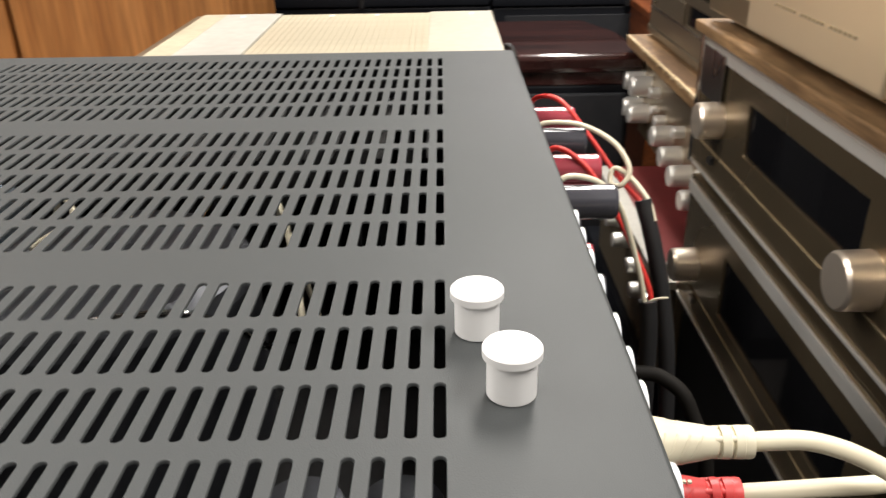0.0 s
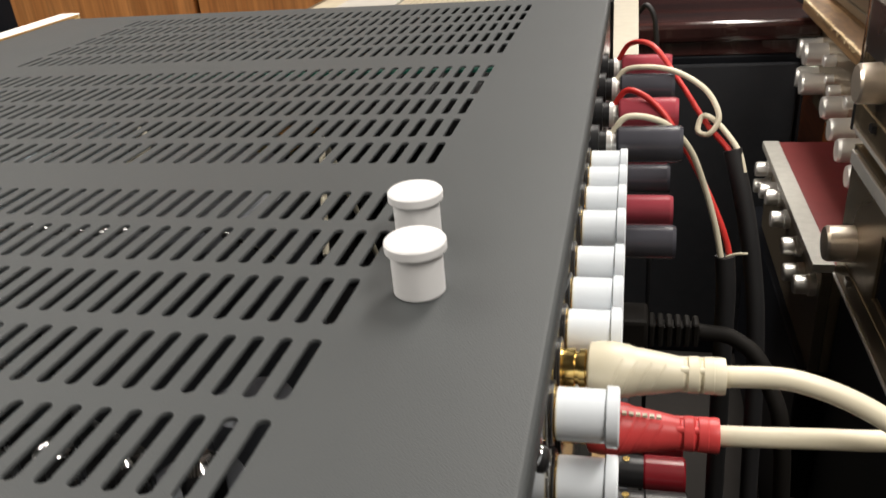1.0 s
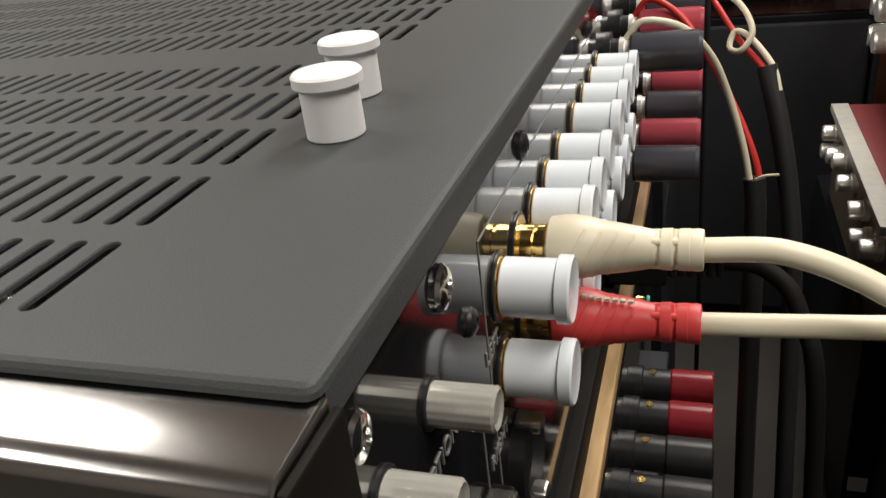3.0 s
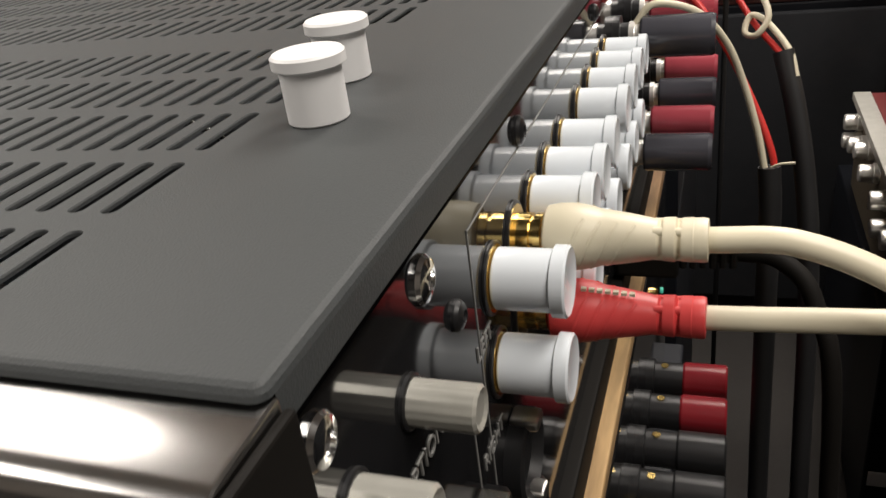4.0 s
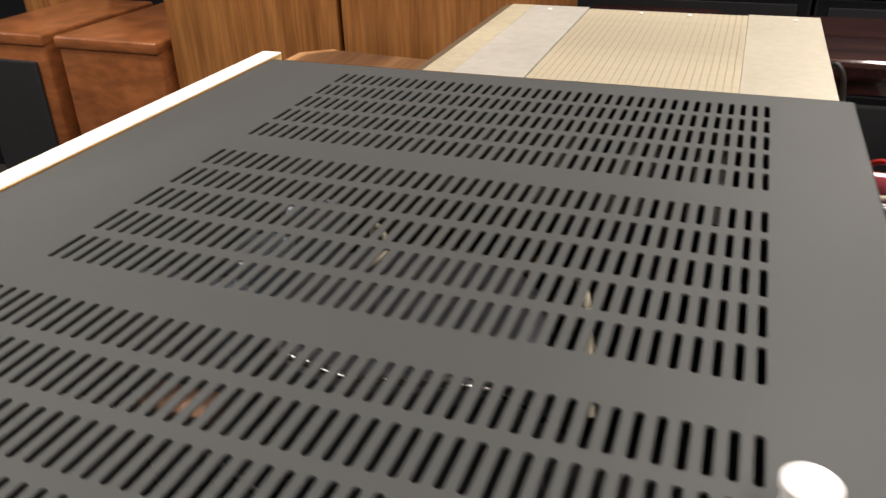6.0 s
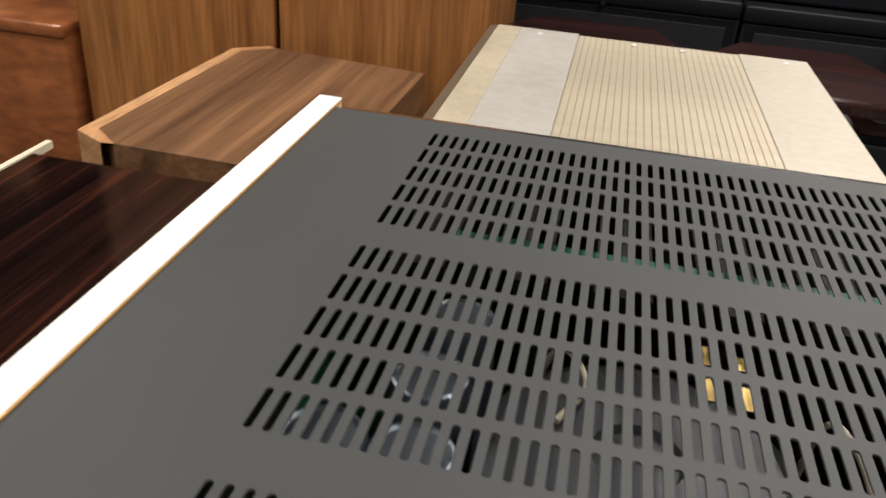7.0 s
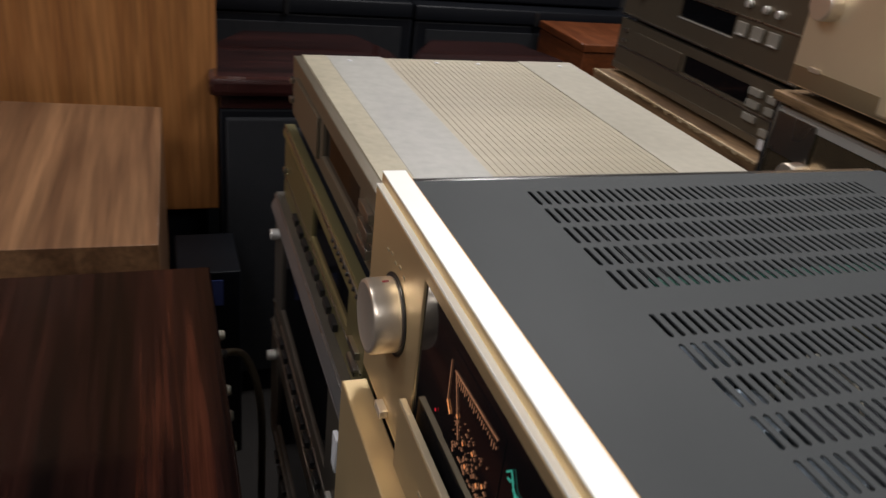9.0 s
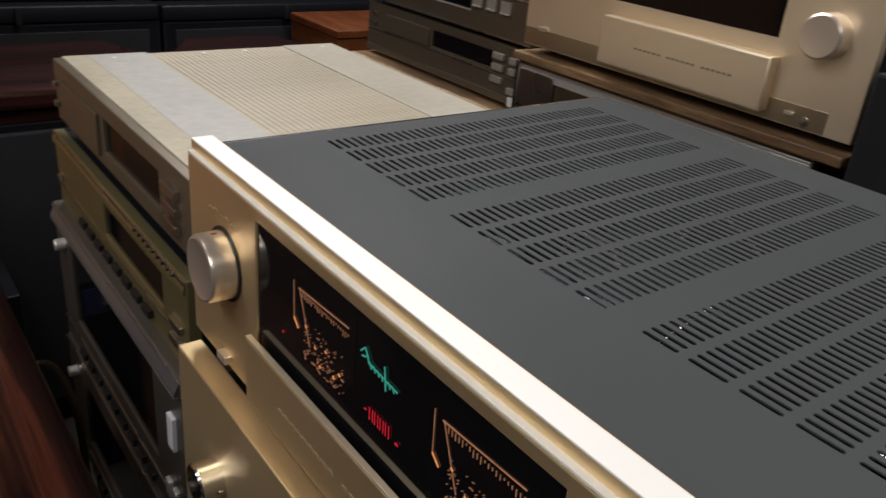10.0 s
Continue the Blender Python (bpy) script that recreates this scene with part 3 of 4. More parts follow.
for k, (c, pts) in enumerate([("cream", [(0.17, 0.29, 0.80), (0.185, 0.28, 0.872), (0.20, 0.262, 0.872), (0.19, 0.24, 0.868)]), ("cream", [(0.30, 0.29, 0.80), (0.292, 0.26, 0.874), (0.30, 0.235, 0.878), (0.31, 0.2, 0.85)]),
                               ("chrome", [(0.16, 0.19, 0.84), (0.19, 0.172, 0.872), (0.23, 0.166, 0.874), (0.275, 0.176, 0.872), (0.30, 0.20, 0.84)]), ("black", [(0.08, 0.10, 0.80), (0.12, 0.12, 0.87), (0.18, 0.13, 0.86), (0.26, 0.12, 0.82)])]):
    part("inner_wire", tube(pts, 0.0014, 8, 8), M[c], amp)

# rear of the amplifier
RX = 0.408
part("rear_panel", box(0.403, RX, 0.015, 0.462, 0.7585, 0.8895, 0.0006), M["panel"], amp, "glossy black rear panel")
UP, LOW = 0.8625, 0.8425
upper = [0.0968, 0.134, 0.153, 0.1745, 0.2036, 0.226, 0.247, 0.266]
lower = [0.095, 0.1345, 0.156, 0.1765, 0.2045, 0.226, 0.250]


def jack(y, z):
    j = part("rca_jack", lathe((RX, y, z), (1, 0, 0), [(0, 0.0072), (0.0009, 0.0072), (0.001, 0.0042), (0.0098, 0.0042), (0.010, 0.0036)], 24), M["brass"], amp, "gilt phono socket")
    part("insulating_ring", lathe((RX + 0.0001, y, z), (1, 0, 0), [(0, 0.0080), (0.0005, 0.0080), (0.0007, 0.0076)], 28), M["black"], j)
    return j


def rca_cap(y, z, material, x=RX + 0.0012, label="pale grey plastic dust cap on phono socket"):
    cap = thing("dust_cap", (x, y, z), label, "dust cap", "dust caps on the sockets")
    part("body", lathe((x, y, z), (1, 0, 0), [(0, 0.0063), (0.0003, 0.0066), (0.0118, 0.0066)], 40), material, cap)
    part("rim", lathe((x + 0.0118, y, z), (1, 0, 0), [(0, 0.0069), (0.0003, 0.0075), (0.0029, 0.0075), (0.0033, 0.0070), (0.0029, 0.0058)], 40), material, cap)
    return cap


for y in upper:
    jack(y, UP), rca_cap(y, UP, M["greycap"])
for y in lower:
    jack(y, LOW), rca_cap(y, LOW, M["greycap"])
jack(0.1164, UP), jack(0.117, LOW)
for y, z in ((0.0485, 0.8685), (0.0270, 0.8690)):
    s = thing("metal_sleeve", (RX, y, z), "clear knurled sleeve on rear terminal", "terminal sleeve", "terminal sleeves")
    part("sleeve", lathe((RX, y, z), (1, 0, 0), [(0, 0.0035), (0.0005, 0.0038), (0.0112, 0.0038), (0.0117, 0.0033), (0.0113, 0.0024)], 80, 16, 0.012), M["clear"], s)
    part("ring", lathe((RX - 0.0001, y, z), (1, 0, 0), [(0, 0.0046), (0.0007, 0.0046), (0.0009, 0.0042)], 28), M["black"], s)
for y, z, m, r in ((0.060, 0.8835, "chrome", 0.0042), (0.0222, 0.8835, "chrome", 0.0038), (0.0730, 0.8685, "black", 0.0030), (0.127, 0.8835, "black", 0.0036), (0.245, 0.8835, "black", 0.003), (0.32, 0.8835, "black", 0.003)):
    sc = part("screw", lathe((RX, y, z), (1, 0, 0), [(0, r), (0.0006, r), (0.0013, r * 0.86), (0.0018, r * 0.55), (0.0019, r * 0.4), (0.0012, r * 0.36)], 28), M[m], amp)
TX = Matrix(((0, 0, 1, 0), (1, 0, 0, 0), (0, 1, 0, 0), (0, 0, 0, 1)))
for words, y, z, s in (("LEFT", 0.0815, 0.8515, 0.0052), ("OPTION 2", 0.040, 0.8535, 0.0052), ("OPTION", 0.018, 0.8575, 0.0048), ("RIGHT", 0.078, 0.8265, 0.0052)):
    part("lettering", text_mesh(words, s, Matrix.Translation((RX + 0.0001, y, z)) @ TX), M["ink"], amp)
for b in ((0.084, 0.0843, 0.80, 0.88), (0.084, 0.28, 0.8795, 0.8798), (0.0745, 0.0748, 0.775, 0.842), (0.0745, 0.084, 0.8418, 0.8421)):
    part("printed_line", bars([b], RX, RX + 0.0002), M["ink"], amp)


def binding_post(y, z, material, size=1.0, x=RX):
    p = part("binding_post", lathe((x + 0.011 * size, y, z), (1, 0, 0), [(0, 0.0078 * size), (0.001, 0.0086 * size), (0.0275 * size, 0.0086 * size), (0.0292 * size, 0.0079 * size), (0.0292 * size, 0.003)], 72, 6, 0.012), material, amp, "fluted speaker terminal")
    part("post_base", lathe((x, y, z), (1, 0, 0), [(0, 0.0092 * size), (0.003 * size, 0.0092 * size), (0.0032 * size, 0.0062 * size), (0.0065 * size, 0.0062 * size)], 28), M["black"], p)
    part("post_core", lathe((x + 0.0064 * size, y, z), (1, 0, 0), [(0, 0.0066 * size), (0.0022 * size, 0.0066 * size), (0.0024 * size, 0.0058 * size), (0.0048 * size, 0.0058 * size)], 24), M["satin"], p)
    return p


for y, r in ((0.435, 1), (0.3905, 0), (0.343, 1), (0.298, 0)):
    binding_post(y, 0.861, M["postred"] if r else M["postgrey"])
for y, r in ((0.437, 1), (0.392, 0), (0.346, 1), (0.308, 0)):
    binding_post(y, 0.8065, M["postred"] if r else M["postgrey"])
# lower sockets in the shade of the caps
for y, z in ((0.07, 0.815), (0.10, 0.812), (0.10, 0.79), (0.07, 0.79)):
    part("xlr_socket", lathe((RX, y, z), (1, 0, 0), [(0, 0.0115), (0.004, 0.0115), (0.0048, 0.0105), (0.002, 0.009)], 32), M["black"], amp, "black round balanced socket")
    part("latch", box(RX, RX + 0.007, y - 0.003, y + 0.003, z + 0.0095, z + 0.0125, 0.0008), M["steel"], amp)

# two dust caps left on the cover
for x, y in ((0.3797, 0.0896), (0.3728, 0.1172)):
    cap = thing("dust_cap", (x, y, TOP), "white plastic dust cap standing on the grey cover", "dust cap", "loose dust caps")
    part("body", lathe((x, y, TOP), (0, 0, 1), [(0, 0.0055), (0.0004, 0.0059), (0.0103, 0.0059)], 48), M["white"], cap)
    part("rim", lathe((x, y, TOP + 0.0103), (0, 0, 1), [(0, 0.0064), (0.0004, 0.0070), (0.0023, 0.0070), (0.0028, 0.0065)], 48), M["white"], cap)

# phono leads


def phono_plug(y, z, material, nm, label, cable):
    lead = thing(nm, (RX, y, z), label, "audio cable", "phono leads")
    d = Vector((1, -0.03, 0.02))
    part("ferrule", lathe((RX + 0.001, y, z), d, [(0, 0.0052), (0.0035, 0.0052), (0.0036, 0.0044), (0.0045, 0.0044), (0.0046, 0.0052), (0.0062, 0.0052), (0.0064, 0.0045), (0.0085, 0.0045)], 28), M["brass"], lead, "gilt plug collar")
    prof = [(0, 0.0062), (0.0006, 0.0070)]
    for k in range(1, 25):
        s = k / 24
        prof.append((0.0006 + s * 0.0262, 0.0070 + 0.0007 * math.sin(min(1, s / 0.5) * math.pi) - 0.0027 * s ** 1.9))
    for k in range(2):
        h = 0.0274 + k * 0.0042
        prof += [(h, 0.0038), (h + 0.0007, 0.0038), (h + 0.0008, 0.0047), (h + 0.0034, 0.0048), (h + 0.0036, 0.0047)]
    prof += [(0.0372, 0.0048), (0.0382, 0.0046), (0.0384, 0.0033)]
    prof = [(h * 0.9, r) for h, r in prof]
    bm = lathe(Vector((RX + 0.0078, y, z)), d, prof, 32)
    a = d.normalized()
    side = Vector((0, -1, 0))
    side = (side - a * side.dot(a)).normalized()
    up = side.cross(a) * -1
    ridges = []
    # slanting finger ridges and the two bridges of the strain relief
    for turn in (0.0, math.pi):
        for k in range(4):
            row = []
            for q in range(7):
                s = 0.10 + 0.15 * k + 0.26 * q / 6
                r = 0.0070 + 0.0007 * math.sin(min(1, s / 0.5) * math.pi) - 0.0027 * s ** 1.9 - 0.0004
                w = turn + 1.05 - 2.1 * q / 6
                row.append(Vector((RX + 0.0078, y, z)) + a * (0.0006 + s * 0.0236) + (side * math.cos(w) + up * math.sin(w)) * r)
            ridges.append(tube(row, 0.00055, 8, 3))
        for w in (0.9, -0.9):
            o = Vector((RX + 0.0078, y, z)) + (side * math.cos(w + turn) + up * math.sin(w + turn)) * 0.0036
            ridges.append(tube([o + a * 0.0234, o + a * 0.027, o + a * 0.0324], 0.0010, 8, 3))
    grip = part("plug_grip", bm, material, lead)
    for r in ridges:
        part("finger_ridge", r, material, grip)
    end = Vector((RX + 0.0078, y, z)) + d.normalized() * 0.0342
    part("cable", tube([end] + cable, 0.0028, 14, 8), M["cream"], lead, "cream round cable")
    return lead, end


l1, e1 = phono_plug(0.1164, UP, M["cream"], "phono_lead", "cream phono lead plugged into the amplifier", [(0.4625, 0.1148, 0.8640), (0.470, 0.1145, 0.8628), (0.478, 0.1137, 0.8602), (0.486, 0.1122, 0.8566), (0.495, 0.1090, 0.8517), (0.506, 0.104, 0.844), (0.520, 0.099, 0.815), (0.53, 0.096, 0.70), (0.535, 0.10, 0.5), (0.54, 0.12, 0.02)])
l2, e2 = phono_plug(0.1175, LOW, M["redpvc"], "phono_lead", "cream phono lead with a red plug", [(0.462, 0.1172, 0.8432), (0.476, 0.1180, 0.8434), (0.490, 0.1185, 0.8438), (0.506, 0.119, 0.8455), (0.522, 0.119, 0.842), (0.534, 0.118, 0.81), (0.540, 0.118, 0.72), (0.545, 0.12, 0.5), (0.55, 0.13, 0.02)])
bm = bmesh.new()
for k in range(7):
    add_box(bm, RX + 0.0150 + k * 0.0018, RX + 0.0162 + k * 0.0018, 0.1145, 0.1156, LOW + 0.0070 - k * 0.00012, LOW + 0.0077 - k * 0.00012)
part("moulded_marks", bm, M["cream"], l2, "pale moulded marks, unreadable")

# speaker wires with their cut jackets
wires = [
    ("speaker_wire", "wirered", "thin red speaker wire on upper terminal", [(0.4165, 0.435, 0.866), (0.424, 0.432, 0.877), (0.437, 0.418, 0.878), (0.452, 0.395, 0.862), (0.465, 0.373, 0.846), (0.4765, 0.359, 0.835), (0.480, 0.354, 0.826)]),
    ("speaker_wire", "cream", "thin white speaker wire looped in a knot", [(0.4165, 0.3905, 0.866), (0.424, 0.391, 0.8725), (0.445, 0.388, 0.872), (0.463, 0.378, 0.864), (0.4705, 0.368, 0.852), (0.466, 0.365, 0.843), (0.4605, 0.370, 0.843), (0.463, 0.374, 0.850), (0.470, 0.368, 0.848), (0.480, 0.3575, 0.837), (0.4835, 0.352, 0.826)]),
    ("speaker_wire", "wirered", "thin red speaker wire on upper terminal", [(0.4165, 0.343, 0.866), (0.424, 0.342, 0.874), (0.438, 0.336, 0.867), (0.452, 0.327, 0.848), (0.464, 0.319, 0.826), (0.4725, 0.311, 0.806), (0.4755, 0.3085, 0.79)]),
    ("speaker_wire", "cream", "thin white speaker wire beside the red one", [(0.4165, 0.298, 0.866), (0.424, 0.300, 0.8735), (0.440, 0.304, 0.869), (0.452, 0.309, 0.855), (0.460, 0.311, 0.836), (0.4665, 0.309, 0.815), (0.470, 0.307, 0.799), (0.472, 0.306, 0.79)]),
]
for nm, c, lab, pts in wires:
    single(nm, tube(pts, 0.0015, 10, 8), M[c], lab, "wire", "speaker wires")
for k, pts in enumerate(([(0.4775, 0.3585, 0.8365), (0.484, 0.350, 0.812), (0.490, 0.340, 0.78), (0.494, 0.33, 0.74), (0.497, 0.32, 0.66), (0.50, 0.31, 0.5), (0.50, 0.30, 0.02)],
                         [(0.472, 0.308, 0.7995), (0.4735, 0.305, 0.78), (0.474, 0.301, 0.74), (0.475, 0.296, 0.68), (0.478, 0.29, 0.5), (0.48, 0.28, 0.02)])):
    single("speaker_cable", tube(pts, 0.0048, 14, 8), M["rubber"], "black round jacketed speaker cable hanging down", "cable", "speaker cables")
single("wire_end", tube([(0.4715, 0.3075, 0.7985), (0.476, 0.306, 0.8015), (0.482, 0.305, 0.8025)], 0.0006, 6, 4), M["cream"], "frayed white wire strand at cut jacket", "wire")
cord = thing("mains_lead", (RX, 0.289, 0.757), "black mains cord with ribbed plug", "power cord")
part("plug", box(RX, 0.436, 0.279, 0.299, 0.757, 0.777, 0.002), M["dullblack"], cord)
relief = part("strain_relief", box(0.436, 0.461, 0.285, 0.293, 0.763, 0.771, 0.001), M["dullblack"], cord, "ribbed brown-black grommet")
for k in range(6):
    part("rib", box(0.4362 + k * 0.0042, 0.4392 + k * 0.0042, 0.2825 + k * 0.0003, 0.2955 - k * 0.0003, 0.7605, 0.7735, 0.0008, 1), M["dullblack"], relief)
part("cable", tube([(0.460, 0.289, 0.767), (0.478, 0.286, 0.765), (0.492, 0.275, 0.75), (0.502, 0.26, 0.69), (0.51, 0.25, 0.4), (0.51, 0.25, 0.02)], 0.004, 12, 6), M["dullblack"], cord)

# ---- what the amplifier stands on ----
single("support_board", box(0.03, 0.4175, 0.003, 0.474, 0.729, 0.737, 0.001), M["ply"], "raw wooden board between the two amplifiers", "board")
lamp2 = thing("amplifier", (0.21, 0.238, 0.58), "champagne gold amplifier beneath the wooden board", "amplifier")
part("front_panel", box(-0.013, 0.006, 0.0, 0.477, 0.585, 0.7395, 0.0014), M["gold"], lamp2)
part("body", box(0.0065, 0.418, 0.012, 0.465, 0.585, 0.729, 0.002), M["panel"], lamp2)
part("knob", lathe((-0.013, 0.405, 0.664), (-1, 0, 0), [(0, 0.0165), (0.016, 0.0165), (0.0175, 0.0155), (0.0176, 0.012)], 48), M["chrome"], lamp2)
part("socket", lathe((-0.013, 0.375, 0.655), (-1, 0, 0), [(0, 0.004), (0.002, 0.004), (0.0022, 0.002)], 16), M["steel"], lamp2)
for x in (0.06, 0.37):
    for y in (0.05, 0.42):
        part("foot", lathe((x, y, 0.57), (0, 0, 1), [(0, 0.02), (0.015, 0.022)], 20), M["rubber"], lamp2)
for k, (y, c) in enumerate(((0.324, "postdeep"), (0.296, "postdeep"), (0.268, "black"), (0.240, "black"))):
    p = part("binding_post", lathe((0.437, y, 0.668), (1, 0, 0), [(0, 0.0092), (0.001, 0.0098), (0.0215, 0.0098), (0.0225, 0.009)], 72, 6, 0.012), M[c], lamp2, "fluted speaker terminal")
    part("post_base", lathe((0.418, y, 0.668), (1, 0, 0), [(0, 0.0105), (0.004, 0.0105), (0.0045, 0.009), (0.0192, 0.009)], 28), M["black"], p)
    part("post_hole", lathe((0.4275, y - 0.0005, 0.676), (0, 0, 1), [(0, 0.002), (0.0014, 0.002)], 12), M["brass"], p)
for y in (0.20, 0.17, 0.14):
    part("rca_jack", lathe((0.418, y, 0.668), (1, 0, 0), [(0, 0.006), (0.001, 0.006), (0.0012, 0.0042), (0.010, 0.0042)], 20), M["brass"], lamp2, "gilt phono socket")
for y, z in ((0.36, 0.70), (0.345, 0.645)):
    part("screw", lathe((0.418, y, z), (1, 0, 0), [(0, 0.0036), (0.002, 0.0034), (0.003, 0.002)], 16), M["brass"], lamp2)
part("indicator_light", lathe((0.418, 0.43, 0.66), (1, 0, 0), [(0, 0.0022), (0.001, 0.0018)], 16), M["teal"], lamp2, "small green light")
rack = thing("equipment_stand", (0.21, 0.238, 0.0), "black equipment stand under stacked amplifiers", "stand")
part("shelf", box(-0.01, 0.43, -0.02, 0.50, 0.545, 0.57, 0.002), M["blackbox"], rack)
part("cabinet", box(0.0, 0.42, 0.0, 0.48, 0.0, 0.545, 0.002), M["blackbox"], rack)

# ---- stack beyond: ribbed silver amplifier and the units under it ----
SY0, SY1 = 0.575, 1.036
sil = thing("power_amplifier", (0.23, 0.80, 0.738), "champagne silver amplifier with a ribbed metal lid", "amplifier")
part("body", box(0.049, 0.428, SY0 + 0.002, SY1 - 0.002, 0.757, 0.8265, 0.001), M["bronze"], sil)
part("front_panel", panel_with_window(0.037, 0.0485, SY0, SY1, 0.755, 0.8305, 0.655, 0.83, 0.773, 0.812, 0.001), M["greymetal"], sil)
part("display_window", box(0.041, 0.044, 0.653, 0.832, 0.771, 0.814), M["glass"], sil, "black display strip")
part("lid_edge", box(0.0475, 0.0781, SY0, SY1, 0.8268, 0.832, 0.0003), M["stained"], sil)
part("lid_band", box(0.0782, 0.1515, SY0, SY1, 0.8268, 0.832, 0.0005), M["silverband"], sil, "pale silver lid band")
part("lid_rear", box(0.3485, 0.430, SY0, SY1, 0.8268, 0.8316, 0.0006), M["creamlid"], sil)
part("lid_base", box(0.1516, 0.3484, SY0, SY1, 0.8268, 0.8294), M["silvertop"], sil)
rib = None
for k in range(27):
    x = 0.1528 + k * 0.00727
    if rib is None:
        rib = part("rib", box(0, 0.0066, SY0, SY1, 0.8295, 0.8302, 0.0003, 1), M["silvertop"], sil)
        rib.location.x = x
    else:
        ob = new("rib", rib.data)
        ob.parent, ob.matrix_parent_inverse = sil, rib.matrix_parent_inverse
        ob.location.x = x
for x in (0.104, 0.221, 0.280, 0.402):
    for y in (1.012,):
        # Metal screw heads in flat white, so their glint is in the colour.
        part("screw", lathe((x, y, 0.8318), (0, 0, 1), [(0, 0.0030), (0.0009, 0.0028), (0.0014, 0.0016)], 16), M["label"], sil)
for k in range(3):
    part("button", box(0.031, 0.037, 0.600, 0.635, 0.768 + k * 0.017, 0.778 + k * 0.017, 0.001), M["steel"], sil)
for z in (0.80, 0.775):
    part("button", box(0.030, 0.037, 1.012, 1.024, z, z + 0.007, 0.001), M["steel"], sil)
part("tray_lip", box(0.033, 0.037, 0.845, 1.0, 0.765, 0.812, 0.001), M["greymetal"], sil, "bronze disc tray front")
for x in (0.08, 0.39):
    for y in (0.62, 0.99):
        part("foot", lathe((x, y, 0.7382), (0, 0, 1), [(0, 0.018), (0.0189, 0.02)], 20), M["rubber"], sil)
single("silver_lead", tube([(0.431, 0.86, 0.815), (0.440, 0.855, 0.822), (0.449, 0.85, 0.80), (0.451, 0.845, 0.72), (0.452, 0.84, 0.3), (0.452, 0.84, 0.02)], 0.0028, 10, 6), M["rubber"], "thin black lead behind the ribbed amplifier", "cable")


def deck(nm, x0, x1, y0, y1, z0, z1, face, label, window=None, knobs=(), buttons=(), category="audio unit", body="blackbox", face_t=0.012, foot=0.0, ridge=0):
    """A rack-wide unit whose front faces -x."""
    t = thing(nm, ((x0 + x1) / 2, (y0 + y1) / 2, z0), label, category)
    if window:
        part("front_panel", panel_with_window(x0, x0 + face_t, y0, y1, z0 + foot, z1, *window, 0.001), M[face], t)
        part("display_window", box(x0 + 0.003, x0 + face_t - 0.001, window[0] - 0.002, window[1] + 0.002, window[2] - 0.002, window[3] + 0.002), M["glass"], t, "black display strip")
    else:
        part("front_panel", box(x0, x0 + face_t, y0, y1, z0 + foot, z1, 0.001), M[face], t)
    part("body", box(x0 + face_t + 0.0005, x1, y0 + 0.006, y1 - 0.006, z0 + foot, z1 - 0.003, 0.001), M[body], t)
    if foot:
        for x in (x0 + 0.05, x1 - 0.05):
            for y in (y0 + 0.05, y1 - 0.05):
                part("foot", lathe((x, y, z0), (0, 0, 1), [(0, 0.017), (foot + 0.001, 0.019)], 18), M["rubber"], t)
    if ridge:
        # Added steel strips imitate the light caught along the panel's edges.
        part("trim_and_glint_line", box(x0 - 0.002, x0 - 0.0002, y0 + 0.002, y1 - 0.002, z1 - 0.006, z1 - 0.002, 0.0005), M["steel"], t)
        part("trim_and_glint_line", box(x0 - 0.0016, x0 - 0.0002, y0 + 0.002, y1 - 0.002, z0 + 0.03, z0 + 0.0325, 0.0004), M["steel"], t)
        for k in range(ridge):
            part("button", box(x0 - 0.006, x0 - 0.0002, y0 + 0.10 + k * 0.034, y0 + 0.122 + k * 0.034, z0 + 0.012, z0 + 0.021, 0.0008), M["black"], t)
    for y, z, r, h, m in knobs:
        part("knob", lathe((x0, y, z), (-1, 0, 0), [(0, r), (h * 0.9, r * 0.97), (h, r * 0.88), (h + 0.0002, r * 0.6)], 32), M[m], t)
    for y, z, w, hh, m in buttons:
        part("button", box(x0 - 0.005, x0, y - w / 2, y + w / 2, z - hh / 2, z + hh / 2, 0.0008), M[m], t)
    return t


tuner = deck("tuner", 0.029, 0.42, 0.572, 1.040, 0.637, 0.738, "olive", "olive gold tuner unit under the silver amplifier", (0.64, 0.83, 0.676, 0.715), (), [(0.60, 0.662, 0.03, 0.008, "steel"), (0.60, 0.68, 0.03, 0.008, "steel"), (1.02, 0.68, 0.01, 0.008, "steel")], "tuner", ridge=8)
deck1 = deck("cassette_deck", 0.019, 0.42, 0.570, 1.050, 0.432, 0.6365, "deckgrey", "grey brown deck with black glass window", (0.66, 0.98, 0.485, 0.60), [(1.01, 0.59, 0.008, 0.012, "satin")], [(0.62, 0.475, 0.012, 0.02, "satin"), (0.60, 0.475, 0.012, 0.02, "satin"), (0.60, 0.56, 0.016, 0.04, "label")], "deck", ridge=9)
deck("cassette_deck", 0.016, 0.42, 0.570, 1.050, 0.226, 0.4315, "deckgrey", "grey brown deck low in the stack", (0.66, 0.98, 0.28, 0.39), [(1.01, 0.39, 0.008, 0.012, "satin")], [(0.62, 0.27, 0.012, 0.02, "satin"), (0.60, 0.35, 0.016, 0.02, "label")], "deck", ridge=9)
